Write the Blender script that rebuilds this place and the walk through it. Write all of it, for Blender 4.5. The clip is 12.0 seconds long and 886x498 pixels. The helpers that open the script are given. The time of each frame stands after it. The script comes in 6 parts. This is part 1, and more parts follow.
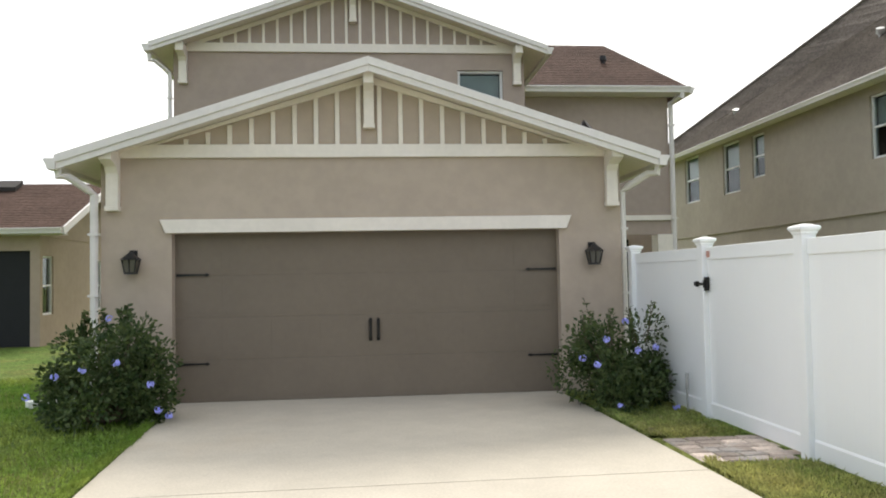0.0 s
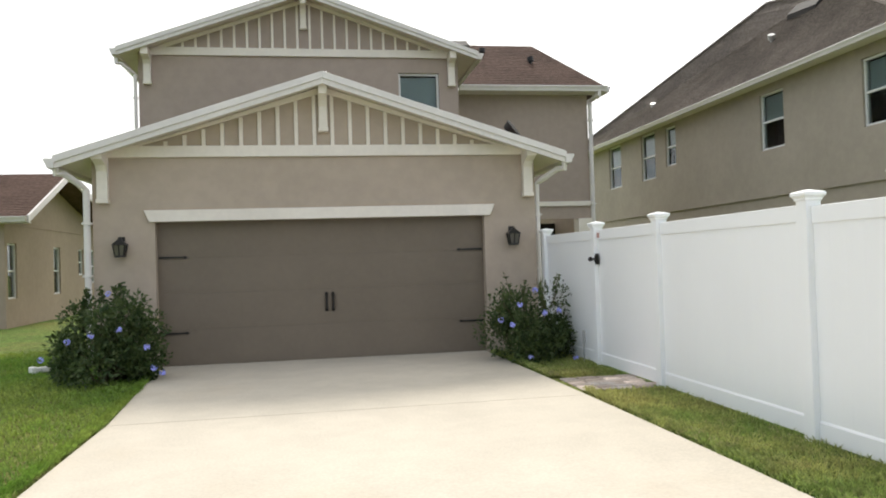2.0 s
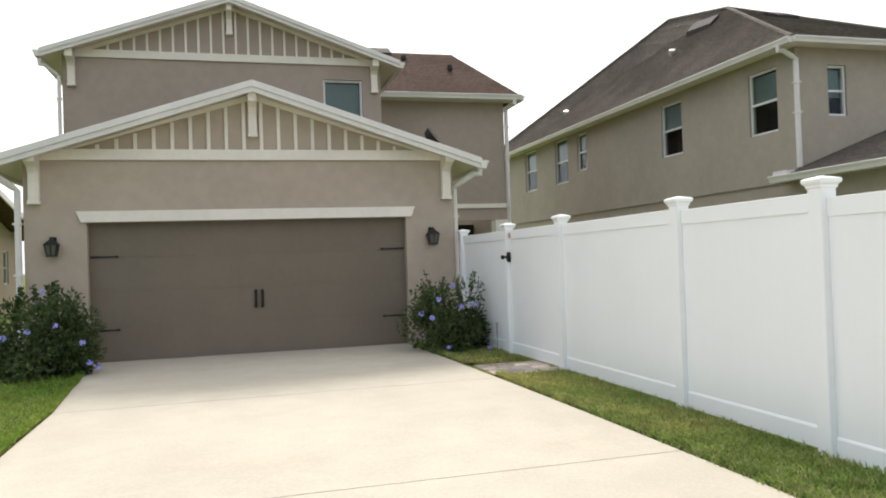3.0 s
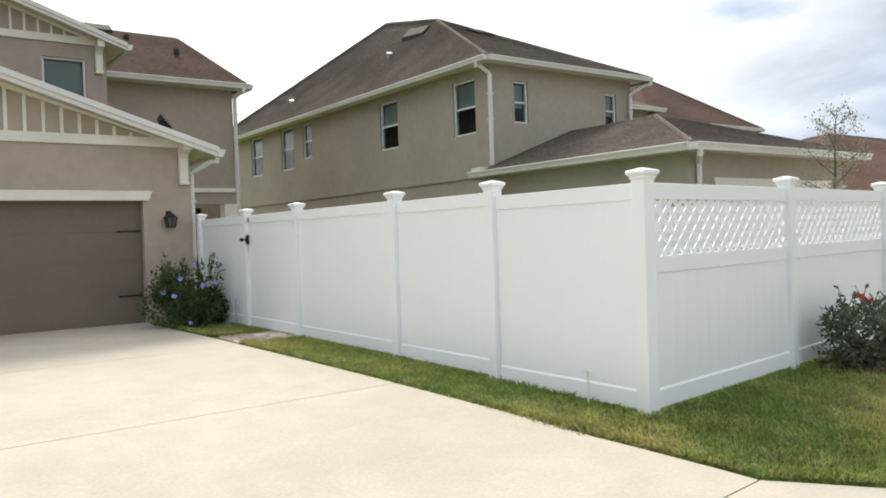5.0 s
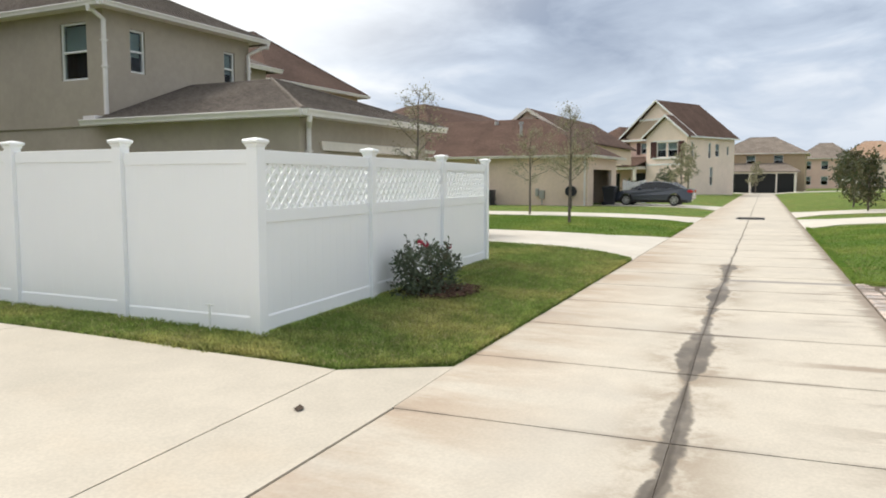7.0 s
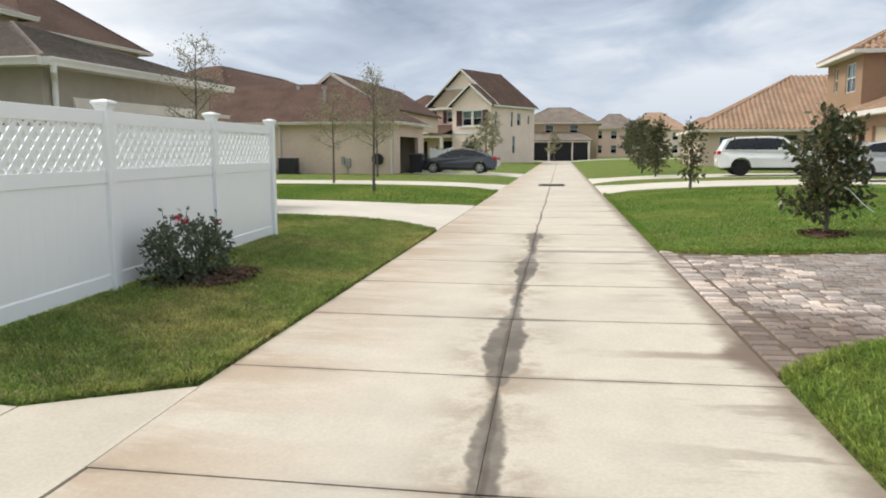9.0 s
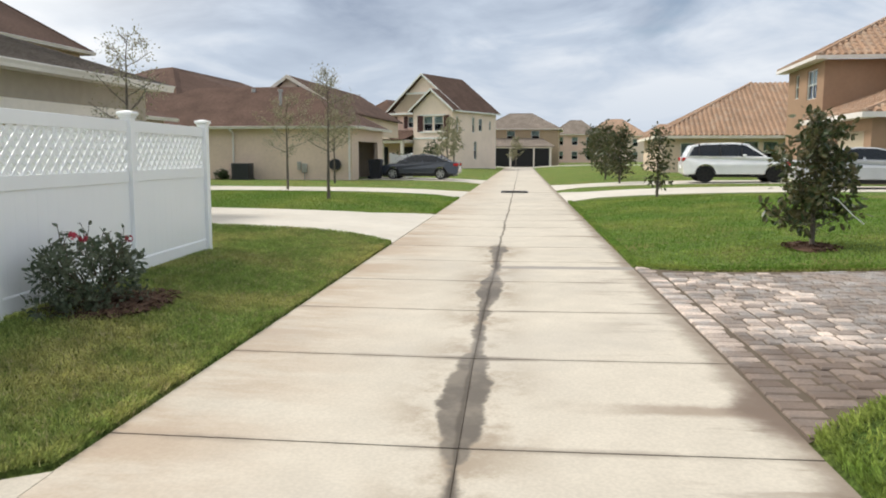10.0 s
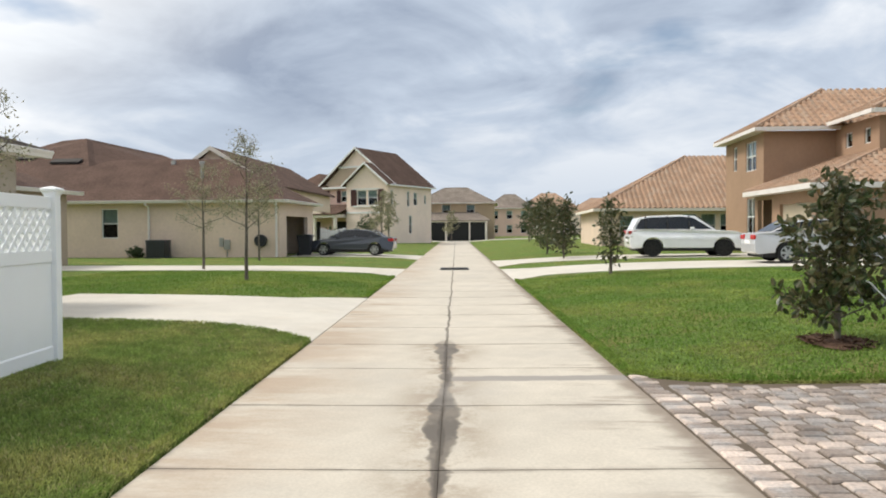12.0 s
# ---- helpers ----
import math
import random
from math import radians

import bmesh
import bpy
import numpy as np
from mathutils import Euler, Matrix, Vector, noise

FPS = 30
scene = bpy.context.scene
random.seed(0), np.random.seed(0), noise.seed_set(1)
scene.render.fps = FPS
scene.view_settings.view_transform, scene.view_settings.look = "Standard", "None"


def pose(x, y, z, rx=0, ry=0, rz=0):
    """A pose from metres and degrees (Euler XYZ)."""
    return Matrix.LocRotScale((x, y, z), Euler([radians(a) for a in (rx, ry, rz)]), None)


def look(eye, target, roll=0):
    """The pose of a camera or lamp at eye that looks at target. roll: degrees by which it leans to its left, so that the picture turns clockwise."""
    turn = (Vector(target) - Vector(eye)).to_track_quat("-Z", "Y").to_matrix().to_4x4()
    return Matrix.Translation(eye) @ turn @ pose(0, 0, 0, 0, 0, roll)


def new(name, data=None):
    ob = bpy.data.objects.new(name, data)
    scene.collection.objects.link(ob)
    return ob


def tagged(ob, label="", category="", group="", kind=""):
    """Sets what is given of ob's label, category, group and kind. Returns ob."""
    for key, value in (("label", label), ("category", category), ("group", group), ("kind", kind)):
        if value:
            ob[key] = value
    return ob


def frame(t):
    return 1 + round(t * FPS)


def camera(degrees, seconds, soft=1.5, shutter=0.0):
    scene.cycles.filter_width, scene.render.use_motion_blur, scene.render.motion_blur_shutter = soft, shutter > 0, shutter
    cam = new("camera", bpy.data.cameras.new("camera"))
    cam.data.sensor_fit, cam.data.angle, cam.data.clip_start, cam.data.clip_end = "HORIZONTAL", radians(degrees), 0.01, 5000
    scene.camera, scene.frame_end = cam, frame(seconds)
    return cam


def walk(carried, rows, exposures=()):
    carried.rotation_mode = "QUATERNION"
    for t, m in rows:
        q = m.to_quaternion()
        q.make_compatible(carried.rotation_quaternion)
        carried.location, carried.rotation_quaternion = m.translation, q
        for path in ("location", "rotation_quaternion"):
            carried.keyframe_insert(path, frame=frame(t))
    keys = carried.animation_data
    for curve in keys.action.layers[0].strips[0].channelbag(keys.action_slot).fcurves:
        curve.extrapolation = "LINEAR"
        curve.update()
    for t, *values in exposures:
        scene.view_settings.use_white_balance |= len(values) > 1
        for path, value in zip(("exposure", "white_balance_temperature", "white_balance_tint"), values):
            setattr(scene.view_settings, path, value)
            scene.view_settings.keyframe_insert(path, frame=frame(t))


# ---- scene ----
# ---- camera ----
cam = camera(59.9, 12.0, soft=1.9)
PATH = [
    (0, (0.123, 0.288, 1.681), (0.311, 2.277, 1.761), -1.1),
    (0.5, (0.095, -0.166, 1.671), (0.319, 1.82, 1.745), -1.3),
    (1, (0.034, -0.629, 1.648), (0.297, 1.353, 1.715), -1.6),
    (1.5, (0.038, -1.114, 1.608), (0.307, 0.867, 1.661), -1.7),
    (2, (-0.065, -1.603, 1.609), (0.267, 0.369, 1.643), -1.8),
    (2.5, (-0.131, -2.031, 1.579), (0.289, -0.076, 1.61), -1.9),
    (4.5, (-0.847, -3.41, 1.555), (0.146, -1.673, 1.551), -2.0),
    (5, (-1.069, -3.719, 1.546), (0.105, -2.1, 1.511), -1.9),
    (5.5, (-1.377, -4.059, 1.541), (-0.025, -2.587, 1.469), -1.7),
    (6, (-1.649, -4.355, 1.528), (-0.124, -3.065, 1.43), -1.3),
    (6.5, (-1.979, -4.554, 1.556), (-0.303, -3.472, 1.422), -0.8),
    (7, (-2.154, -4.679, 1.589), (-0.366, -3.799, 1.416), -0.1),
    (7.5, (-2.039, -4.69, 1.546), (-0.182, -3.977, 1.338), -0.0),
    (9.5, (-0.048, -4.356, 1.508), (1.902, -3.988, 1.258), 0.0),
    (10, (0.542, -4.303, 1.505), (2.501, -3.979, 1.266), 0.1),
    (10.5, (1.201, -4.233, 1.52), (3.169, -3.951, 1.302), -0.1),
    (11, (1.856, -4.139, 1.508), (3.834, -3.898, 1.335), -0.1),
    (11.5, (2.477, -4.018, 1.517), (4.464, -3.822, 1.402), -0.2),
    (12, (3.092, -3.918, 1.526), (5.085, -3.759, 1.478), -0.3),
]
EXPOSURES = [(0.0, 0.36), (2.5, 0.25), (5.5, 0.14), (7.5, 0.0), (9.5, -0.07), (12.0, -0.06)]
walk(cam, [(t, look(eye, target, roll)) for t, eye, target, roll in PATH], EXPOSURES)

# ---- world and sun ----
SUN_AZ, SUN_EL = 9.0, 50.0          # degrees from +y towards +x, and above the horizon
sun_dir = Vector((math.sin(radians(SUN_AZ)) * math.cos(radians(SUN_EL)), math.cos(radians(SUN_AZ)) * math.cos(radians(SUN_EL)), math.sin(radians(SUN_EL))))
sun = new("sun", bpy.data.lights.new("sun", "SUN"))
sun.data.energy, sun.data.angle, sun.data.color = 2.9, radians(14), (1.0, 0.95, 0.87)
sun.matrix_world = look(sun_dir * 60, (0, 0, 0))

world = bpy.data.worlds.new("world")
scene.world = world
world.use_nodes = True
wn, wl = world.node_tree.nodes, world.node_tree.links
wn.clear()


def wnode(kind, **props):
    n = wn.new(kind)
    for k, v in props.items():
        n.inputs[k].default_value = v
    return n


w_out = wn.new("ShaderNodeOutputWorld")
w_bg = wnode("ShaderNodeBackground", Strength=1.13)
w_sky = wn.new("ShaderNodeTexSky")
w_sky.sky_type, w_sky.sun_disc = "NISHITA", False
w_sky.sun_elevation, w_sky.sun_rotation = radians(SUN_EL), radians(SUN_AZ)
w_skys = wn.new("ShaderNodeVectorMath")
w_skys.operation = "SCALE"
w_skys.inputs["Scale"].default_value = 0.10
wl.new(w_sky.outputs["Color"], w_skys.inputs[0])
w_tc = wn.new("ShaderNodeTexCoord")
w_sep = wn.new("ShaderNodeSeparateXYZ")
wl.new(w_tc.outputs["Generated"], w_sep.inputs[0])


def wmath(op, a, b=None, clamp=False):
    n = wn.new("ShaderNodeMath")
    n.operation, n.use_clamp = op, clamp
    for i, v in enumerate((a, b)):
        if v is None:
            continue
        if isinstance(v, (int, float)):
            n.inputs[i].default_value = v
        else:
            wl.new(v, n.inputs[i])
    return n.outputs[0]


# Cloud layers on a flat sheet overhead, seen in perspective.
w_h = wmath("MAXIMUM", wmath("ADD", w_sep.outputs["Z"], 0.22), 0.05)
w_cx = wmath("DIVIDE", w_sep.outputs["X"], w_h)
w_cy = wmath("DIVIDE", w_sep.outputs["Y"], w_h)
w_comb = wn.new("ShaderNodeCombineXYZ")
wl.new(w_cx, w_comb.inputs[0]), wl.new(w_cy, w_comb.inputs[1])
w_n1 = wnode("ShaderNodeTexNoise", Scale=0.42, Detail=9.0, Roughness=0.56, Distortion=0.35)
w_n2 = wnode("ShaderNodeTexNoise", Scale=1.9, Detail=8.0, Roughness=0.55, Distortion=0.5)
wl.new(w_comb.outputs[0], w_n1.inputs["Vector"]), wl.new(w_comb.outputs[0], w_n2.inputs["Vector"])
w_ramp = wn.new("ShaderNodeValToRGB")
e = w_ramp.color_ramp.elements
e[0].position, e[0].color = 0.40, (0.29, 0.35, 0.46, 1)
e[1].position, e[1].color = 0.62, (1.0, 1.01, 1.02, 1)
m1 = w_ramp.color_ramp.elements.new(0.5)
m1.color = (0.53, 0.605, 0.715, 1)
wl.new(wmath("ADD", wmath("MULTIPLY", w_n1.outputs[0], 0.62), wmath("MULTIPLY", w_n2.outputs[0], 0.38)), w_ramp.inputs[0])
# Thin bright cloud round the veiled sun.
w_dot = wn.new("ShaderNodeVectorMath")
w_dot.operation = "DOT_PRODUCT"
w_nrm = wn.new("ShaderNodeVectorMath")
w_nrm.operation = "NORMALIZE"
wl.new(w_tc.outputs["Generated"], w_nrm.inputs[0])
wl.new(w_nrm.outputs[0], w_dot.inputs[0])
w_dot.inputs[1].default_value = sun_dir
w_glow = wn.new("ShaderNodeMapRange")
w_glow.interpolation_type = "SMOOTHSTEP"
w_glow.inputs["From Min"].default_value, w_glow.inputs["From Max"].default_value = 0.42, 0.74
w_glow.inputs["To Min"].default_value, w_glow.inputs["To Max"].default_value = 0.0, 1.0
wl.new(w_dot.outputs["Value"], w_glow.inputs["Value"])
w_mixg = wn.new("ShaderNodeMix")
w_mixg.data_type = "RGBA"
wl.new(w_glow.outputs[0], w_mixg.inputs[0])
# Low clouds towards the horizon are a flatter blue-grey.
w_low = wn.new("ShaderNodeMapRange")
w_low.interpolation_type = "SMOOTHSTEP"
for k_, v_ in (("From Min", 0.0), ("From Max", 0.24), ("To Min", 0.8), ("To Max", 0.0)):
    w_low.inputs[k_].default_value = v_
wl.new(w_sep.outputs["Z"], w_low.inputs["Value"])
w_mixl = wn.new("ShaderNodeMix")
w_mixl.data_type = "RGBA"
wl.new(w_low.outputs[0], w_mixl.inputs[0])
wl.new(w_ramp.outputs[0], w_mixl.inputs[6])
w_mixl.inputs[7].default_value = (0.50, 0.575, 0.68, 1)
wl.new(w_mixl.outputs[2], w_mixg.inputs[6])
w_mixg.inputs[7].default_value = (1.16, 1.15, 1.12, 1)
# A few blue gaps.
w_gap = wn.new("ShaderNodeValToRGB")
e = w_gap.color_ramp.elements
e[0].position, e[0].color, e[1].position, e[1].color = 0.62, (0, 0, 0, 1), 0.74, (1, 1, 1, 1)
w_n3 = wnode("ShaderNodeTexNoise", Scale=1.3, Detail=5.0)
wl.new(w_comb.outputs[0], w_n3.inputs["Vector"])
wl.new(w_n3.outputs[0], w_gap.inputs[0])
w_mix = wn.new("ShaderNodeMix")
w_mix.data_type = "RGBA"
wl.new(w_gap.outputs[0], w_mix.inputs[0])
wl.new(w_mixg.outputs[2], w_mix.inputs[6])
wl.new(w_skys.outputs[0], w_mix.inputs[7])
wl.new(w_mix.outputs[2], w_bg.inputs["Color"])
wl.new(w_bg.outputs[0], w_out.inputs["Surface"])


# ---- materials ----
class Mat:
    """A node material: Principled shader fed by noise in world space."""

    def __init__(self, name, color, rough=0.7, spec=0.4, metal=0.0):
        self.m = bpy.data.materials.new(name)
        self.m.use_nodes = True
        self.n, self.l = self.m.node_tree.nodes, self.m.node_tree.links
        self.p = self.n["Principled BSDF"]
        self.p.inputs["Roughness"].default_value = rough
        self.p.inputs["Specular IOR Level"].default_value = spec
        self.p.inputs["Metallic"].default_value = metal
        self.p.inputs["Base Color"].default_value = (*color, 1)
        rgb = self.n.new("ShaderNodeRGB")
        rgb.outputs[0].default_value = (*color, 1)
        self.col = rgb.outputs[0]
        geo = self.n.new("ShaderNodeNewGeometry")
        self.pos = geo.outputs["Position"]
        self.height = None

    def math(self, op, a, b=0.0, clamp=False):
        n = self.n.new("ShaderNodeMath")
        n.operation, n.use_clamp = op, clamp
        for i, v in enumerate((a, b)):
            if isinstance(v, (int, float)):
                n.inputs[i].default_value = v
            else:
                self.l.new(v, n.inputs[i])
        return n.outputs[0]

    def noise(self, scale, detail=5.0, rough=0.55, stretch=(1, 1, 1), shift=(0, 0, 0), distort=0.0):
        mp = self.n.new("ShaderNodeMapping")
        mp.inputs["Scale"].default_value, mp.inputs["Location"].default_value = stretch, shift
        self.l.new(self.pos, mp.inputs["Vector"])
        t = self.n.new("ShaderNodeTexNoise")
        t.inputs["Scale"].default_value, t.inputs["Detail"].default_value = scale, detail
        t.inputs["Roughness"].default_value, t.inputs["Distortion"].default_value = rough, distort
        self.l.new(mp.outputs[0], t.inputs["Vector"])
        return t.outputs[0]

    def step(self, value, lo, hi, a=0.0, b=1.0):
        r = self.n.new("ShaderNodeMapRange")
        r.interpolation_type = "SMOOTHSTEP"
        for k, v in (("From Min", lo), ("From Max", hi), ("To Min", a), ("To Max", b)):
            r.inputs[k].default_value = v
        self.l.new(value, r.inputs["Value"])
        return r.outputs[0]

    def blend(self, fac, color, mode="MIX"):
        x = self.n.new("ShaderNodeMix")
        x.data_type, x.blend_type = "RGBA", mode
        if isinstance(fac, (int, float)):
            x.inputs[0].default_value = fac
        else:
            self.l.new(fac, x.inputs[0])
        self.l.new(self.col, x.inputs[6])
        if isinstance(color, tuple):
            x.inputs[7].default_value = (*color, 1)
        else:
            self.l.new(color, x.inputs[7])
        self.col = x.outputs[2]
        return self

    def vary(self, scale, lo, hi, amount=1.0, **kw):
        """Multiply the colour by a noise between lo and hi."""
        v = self.step(self.noise(scale, **kw), 0.3, 0.7, lo, hi)
        c = self.n.new("ShaderNodeCombineColor")
        for i in range(3):
            self.l.new(v, c.inputs[i])
        return self.blend(amount, c.outputs[0], "MULTIPLY")

    def each(self, lo, hi):
        """A shade of its own for every object."""
        o = self.n.new("ShaderNodeObjectInfo")
        v = self.step(o.outputs["Random"], 0, 1, lo, hi)
        c = self.n.new("ShaderNodeCombineColor")
        for i in range(3):
            self.l.new(v, c.inputs[i])
        return self.blend(1.0, c.outputs[0], "MULTIPLY")

    def bump(self, value, strength=0.3, distance=0.01):
        b = self.n.new("ShaderNodeBump")
        b.inputs["Strength"].default_value, b.inputs["Distance"].default_value = strength, distance
        self.l.new(value, b.inputs["Height"])
        if self.height:
            self.l.new(self.height, b.inputs["Normal"])
        self.height = b.outputs[0]
        return self

    def sheer(self, amount):
        """Thin leaves let part of the light through."""
        t = self.n.new("ShaderNodeBsdfTranslucent")
        x = self.n.new("ShaderNodeMixShader")
        x.inputs[0].default_value = amount
        self.l.new(self.col, t.inputs["Color"])
        self.l.new(self.p.outputs[0], x.inputs[1])
        self.l.new(t.outputs[0], x.inputs[2])
        self.l.new(x.outputs[0], self.n["Material Output"].inputs["Surface"])
        return self

    def done(self):
        self.l.new(self.col, self.p.inputs["Base Color"])
        if self.height:
            self.l.new(self.height, self.p.inputs["Normal"])
        return self.m


def stucco(name, color):
    m = Mat(name, color, 0.9, 0.15)
    m.vary(0.5, 0.93, 1.04).vary(6, 0.96, 1.03)
    return m.bump(m.noise(60, 4), 0.35, 0.006).done()


def painted(name, color, rough=0.5):
    m = Mat(name, color, rough, 0.35)
    m.vary(1.1, 0.94, 1.03).vary(14, 0.97, 1.02)
    return m.bump(m.noise(40, 3), 0.08, 0.003).done()


def shingles(name, color):
    m = Mat(name, color, 0.95, 0.1)
    m.vary(0.7, 0.82, 1.12).vary(9, 0.72, 1.22, stretch=(1, 1, 3)).vary(60, 0.8, 1.15)
    return m.bump(m.noise(30, 3), 0.5, 0.01).done()


def plain(name, color, rough=0.5, metal=0.0, spec=0.4):
    m = Mat(name, color, rough, spec, metal)
    return m.vary(5, 0.92, 1.05).done()


def leafy(name, color, other, rough=0.5):
    m = Mat(name, color, rough, 0.35)
    m.blend(m.step(m.noise(9, 3), 0.35, 0.65), other)
    m.vary(40, 0.7, 1.25)
    return m.sheer(0.3).done()


M_STUCCO = stucco("stucco_taupe", (0.465, 0.385, 0.31))
M_STUCCO_UP = stucco("stucco_taupe_grey", (0.405, 0.33, 0.28))
M_GREY = stucco("stucco_olive_grey", (0.425, 0.37, 0.305))
M_TAN = stucco("stucco_tan", (0.73, 0.585, 0.47))
M_TAN2 = stucco("stucco_warm_tan", (0.44, 0.35, 0.27))
M_CREAM = stucco("stucco_cream", (0.86, 0.71, 0.605))
M_PINK = stucco("stucco_pink", (0.74, 0.53, 0.45))
M_ORANGE = stucco("stucco_terracotta", (0.36, 0.24, 0.165))
M_OCHRE = stucco("stucco_ochre", (0.46, 0.345, 0.235))
M_TRIM = painted("trim_cream", (0.82, 0.755, 0.67))
M_GUTTER = painted("gutter_white", (0.75, 0.71, 0.675), 0.4)
M_DOOR = painted("garage_door_brown", (0.185, 0.15, 0.112), 0.6)
M_DOORTAN = painted("garage_door_tan", (0.50, 0.43, 0.32), 0.6)
vy = Mat("vinyl_white", (0.93, 0.935, 0.935), 0.3, 0.4)
M_VINYL = vy.vary(0.9, 0.985, 1.01).bump(vy.noise(40, 2), 0.03, 0.002).done()
M_ROOF_BROWN = shingles("shingle_brown", (0.115, 0.074, 0.058))
M_ROOF_GREY = shingles("shingle_grey", (0.175, 0.15, 0.13))
M_ROOF_LIGHT = shingles("shingle_light", (0.22, 0.185, 0.155))
M_BLACK = plain("black_iron", (0.012, 0.011, 0.010), 0.5)
# Near-black that paints in the shade of unlit rooms and recesses.
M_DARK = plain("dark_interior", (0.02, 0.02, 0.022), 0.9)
M_SCREEN = plain("screen_mesh", (0.012, 0.013, 0.014), 0.7)
M_FRAME = painted("window_frame_white", (0.78, 0.78, 0.76), 0.4)
M_BLIND = plain("blind_slats", (0.60, 0.70, 0.66), 0.6)
M_SHUTTER = plain("shutter_maroon", (0.06, 0.018, 0.016), 0.6)
M_METAL = plain("galvanised", (0.42, 0.42, 0.41), 0.45, 0.6)
M_SOLAR = plain("solar_vent_dark", (0.03, 0.025, 0.022), 0.8)
M_TYRE = plain("tyre_rubber", (0.015, 0.015, 0.016), 0.85)
M_RIM = plain("alloy_rim", (0.5, 0.5, 0.52), 0.3, 0.8)
M_CARGLASS = plain("car_glass_tinted", (0.012, 0.014, 0.017), 0.06, 0.0, 0.5)
M_RED = plain("lamp_red", (0.45, 0.02, 0.02), 0.25)
M_BIN = plain("bin_plastic", (0.018, 0.02, 0.026), 0.5)
M_BARK = Mat("bark", (0.14, 0.12, 0.10), 0.9, 0.2).vary(25, 0.6, 1.25, stretch=(1, 1, 0.25)).done()
M_LAMPGLASS = plain("lantern_glass", (0.13, 0.12, 0.10), 0.2)
M_PURPLE = plain("flower_blue", (0.36, 0.38, 0.85), 0.7)
M_REDFLOWER = plain("flower_red", (0.45, 0.05, 0.08), 0.7)
M_RIBBON = plain("ribbon_white", (0.85, 0.85, 0.85), 0.6)
M_STAKE = plain("pvc_white", (0.8, 0.8, 0.76), 0.4)
M_LEAF_SHRUB = leafy("leaf_shrub", (0.035, 0.068, 0.02), (0.105, 0.14, 0.045))
M_LEAF_ROSE = leafy("leaf_rose", (0.075, 0.105, 0.06), (0.17, 0.19, 0.125), 0.4)
M_LEAF_MAG = leafy("leaf_magnolia", (0.045, 0.075, 0.028), (0.14, 0.12, 0.06), 0.3)
M_LEAF_OAK = leafy("leaf_oak", (0.23, 0.24, 0.14), (0.34, 0.30, 0.19))
M_LEAF_HEDGE = leafy("leaf_hedge", (0.035, 0.06, 0.022), (0.07, 0.09, 0.04))
M_STALK = plain("stalk_brown", (0.10, 0.075, 0.045), 0.8)
M_MULCH = Mat("mulch", (0.095, 0.058, 0.04), 0.95, 0.1).vary(30, 0.5, 1.5).done()

glass = bpy.data.materials.new("window_glass")
glass.use_nodes = True
gp = glass.node_tree.nodes["Principled BSDF"]
gp.inputs["Base Color"].default_value = (0.62, 0.68, 0.70, 1)
gp.inputs["Transmission Weight"].default_value, gp.inputs["Roughness"].default_value, gp.inputs["IOR"].default_value = 1.0, 0.02, 1.28
M_GLASS = glass

# Alley frame: u runs along the alley, v to its side away from it; v = 0 is the kerbless near edge.
ALLEY_TURN, ALLEY_Y, ALLEY_W = radians(3.6), -2.13, 3.72
CA, SA = math.cos(ALLEY_TURN), math.sin(ALLEY_TURN)
CRACK_V = -1.86


def al(u, v):
    return (u * CA - v * SA, ALLEY_Y + u * SA + v * CA)


def uv_of(x, y):
    return (x * CA + (y - ALLEY_Y) * SA, -x * SA + (y - ALLEY_Y) * CA)


def height(x, y):
    """The lie of the land: the alley is lowest, the lots rise to the houses."""
    v = uv_of(x, y)[1]
    if v > 0:
        return 0.19 * (1 - math.exp(-v / 2.0))
    if v < -ALLEY_W:
        return 0.42 * (1 - math.exp((v + ALLEY_W) / 4.0))
    return 0.0


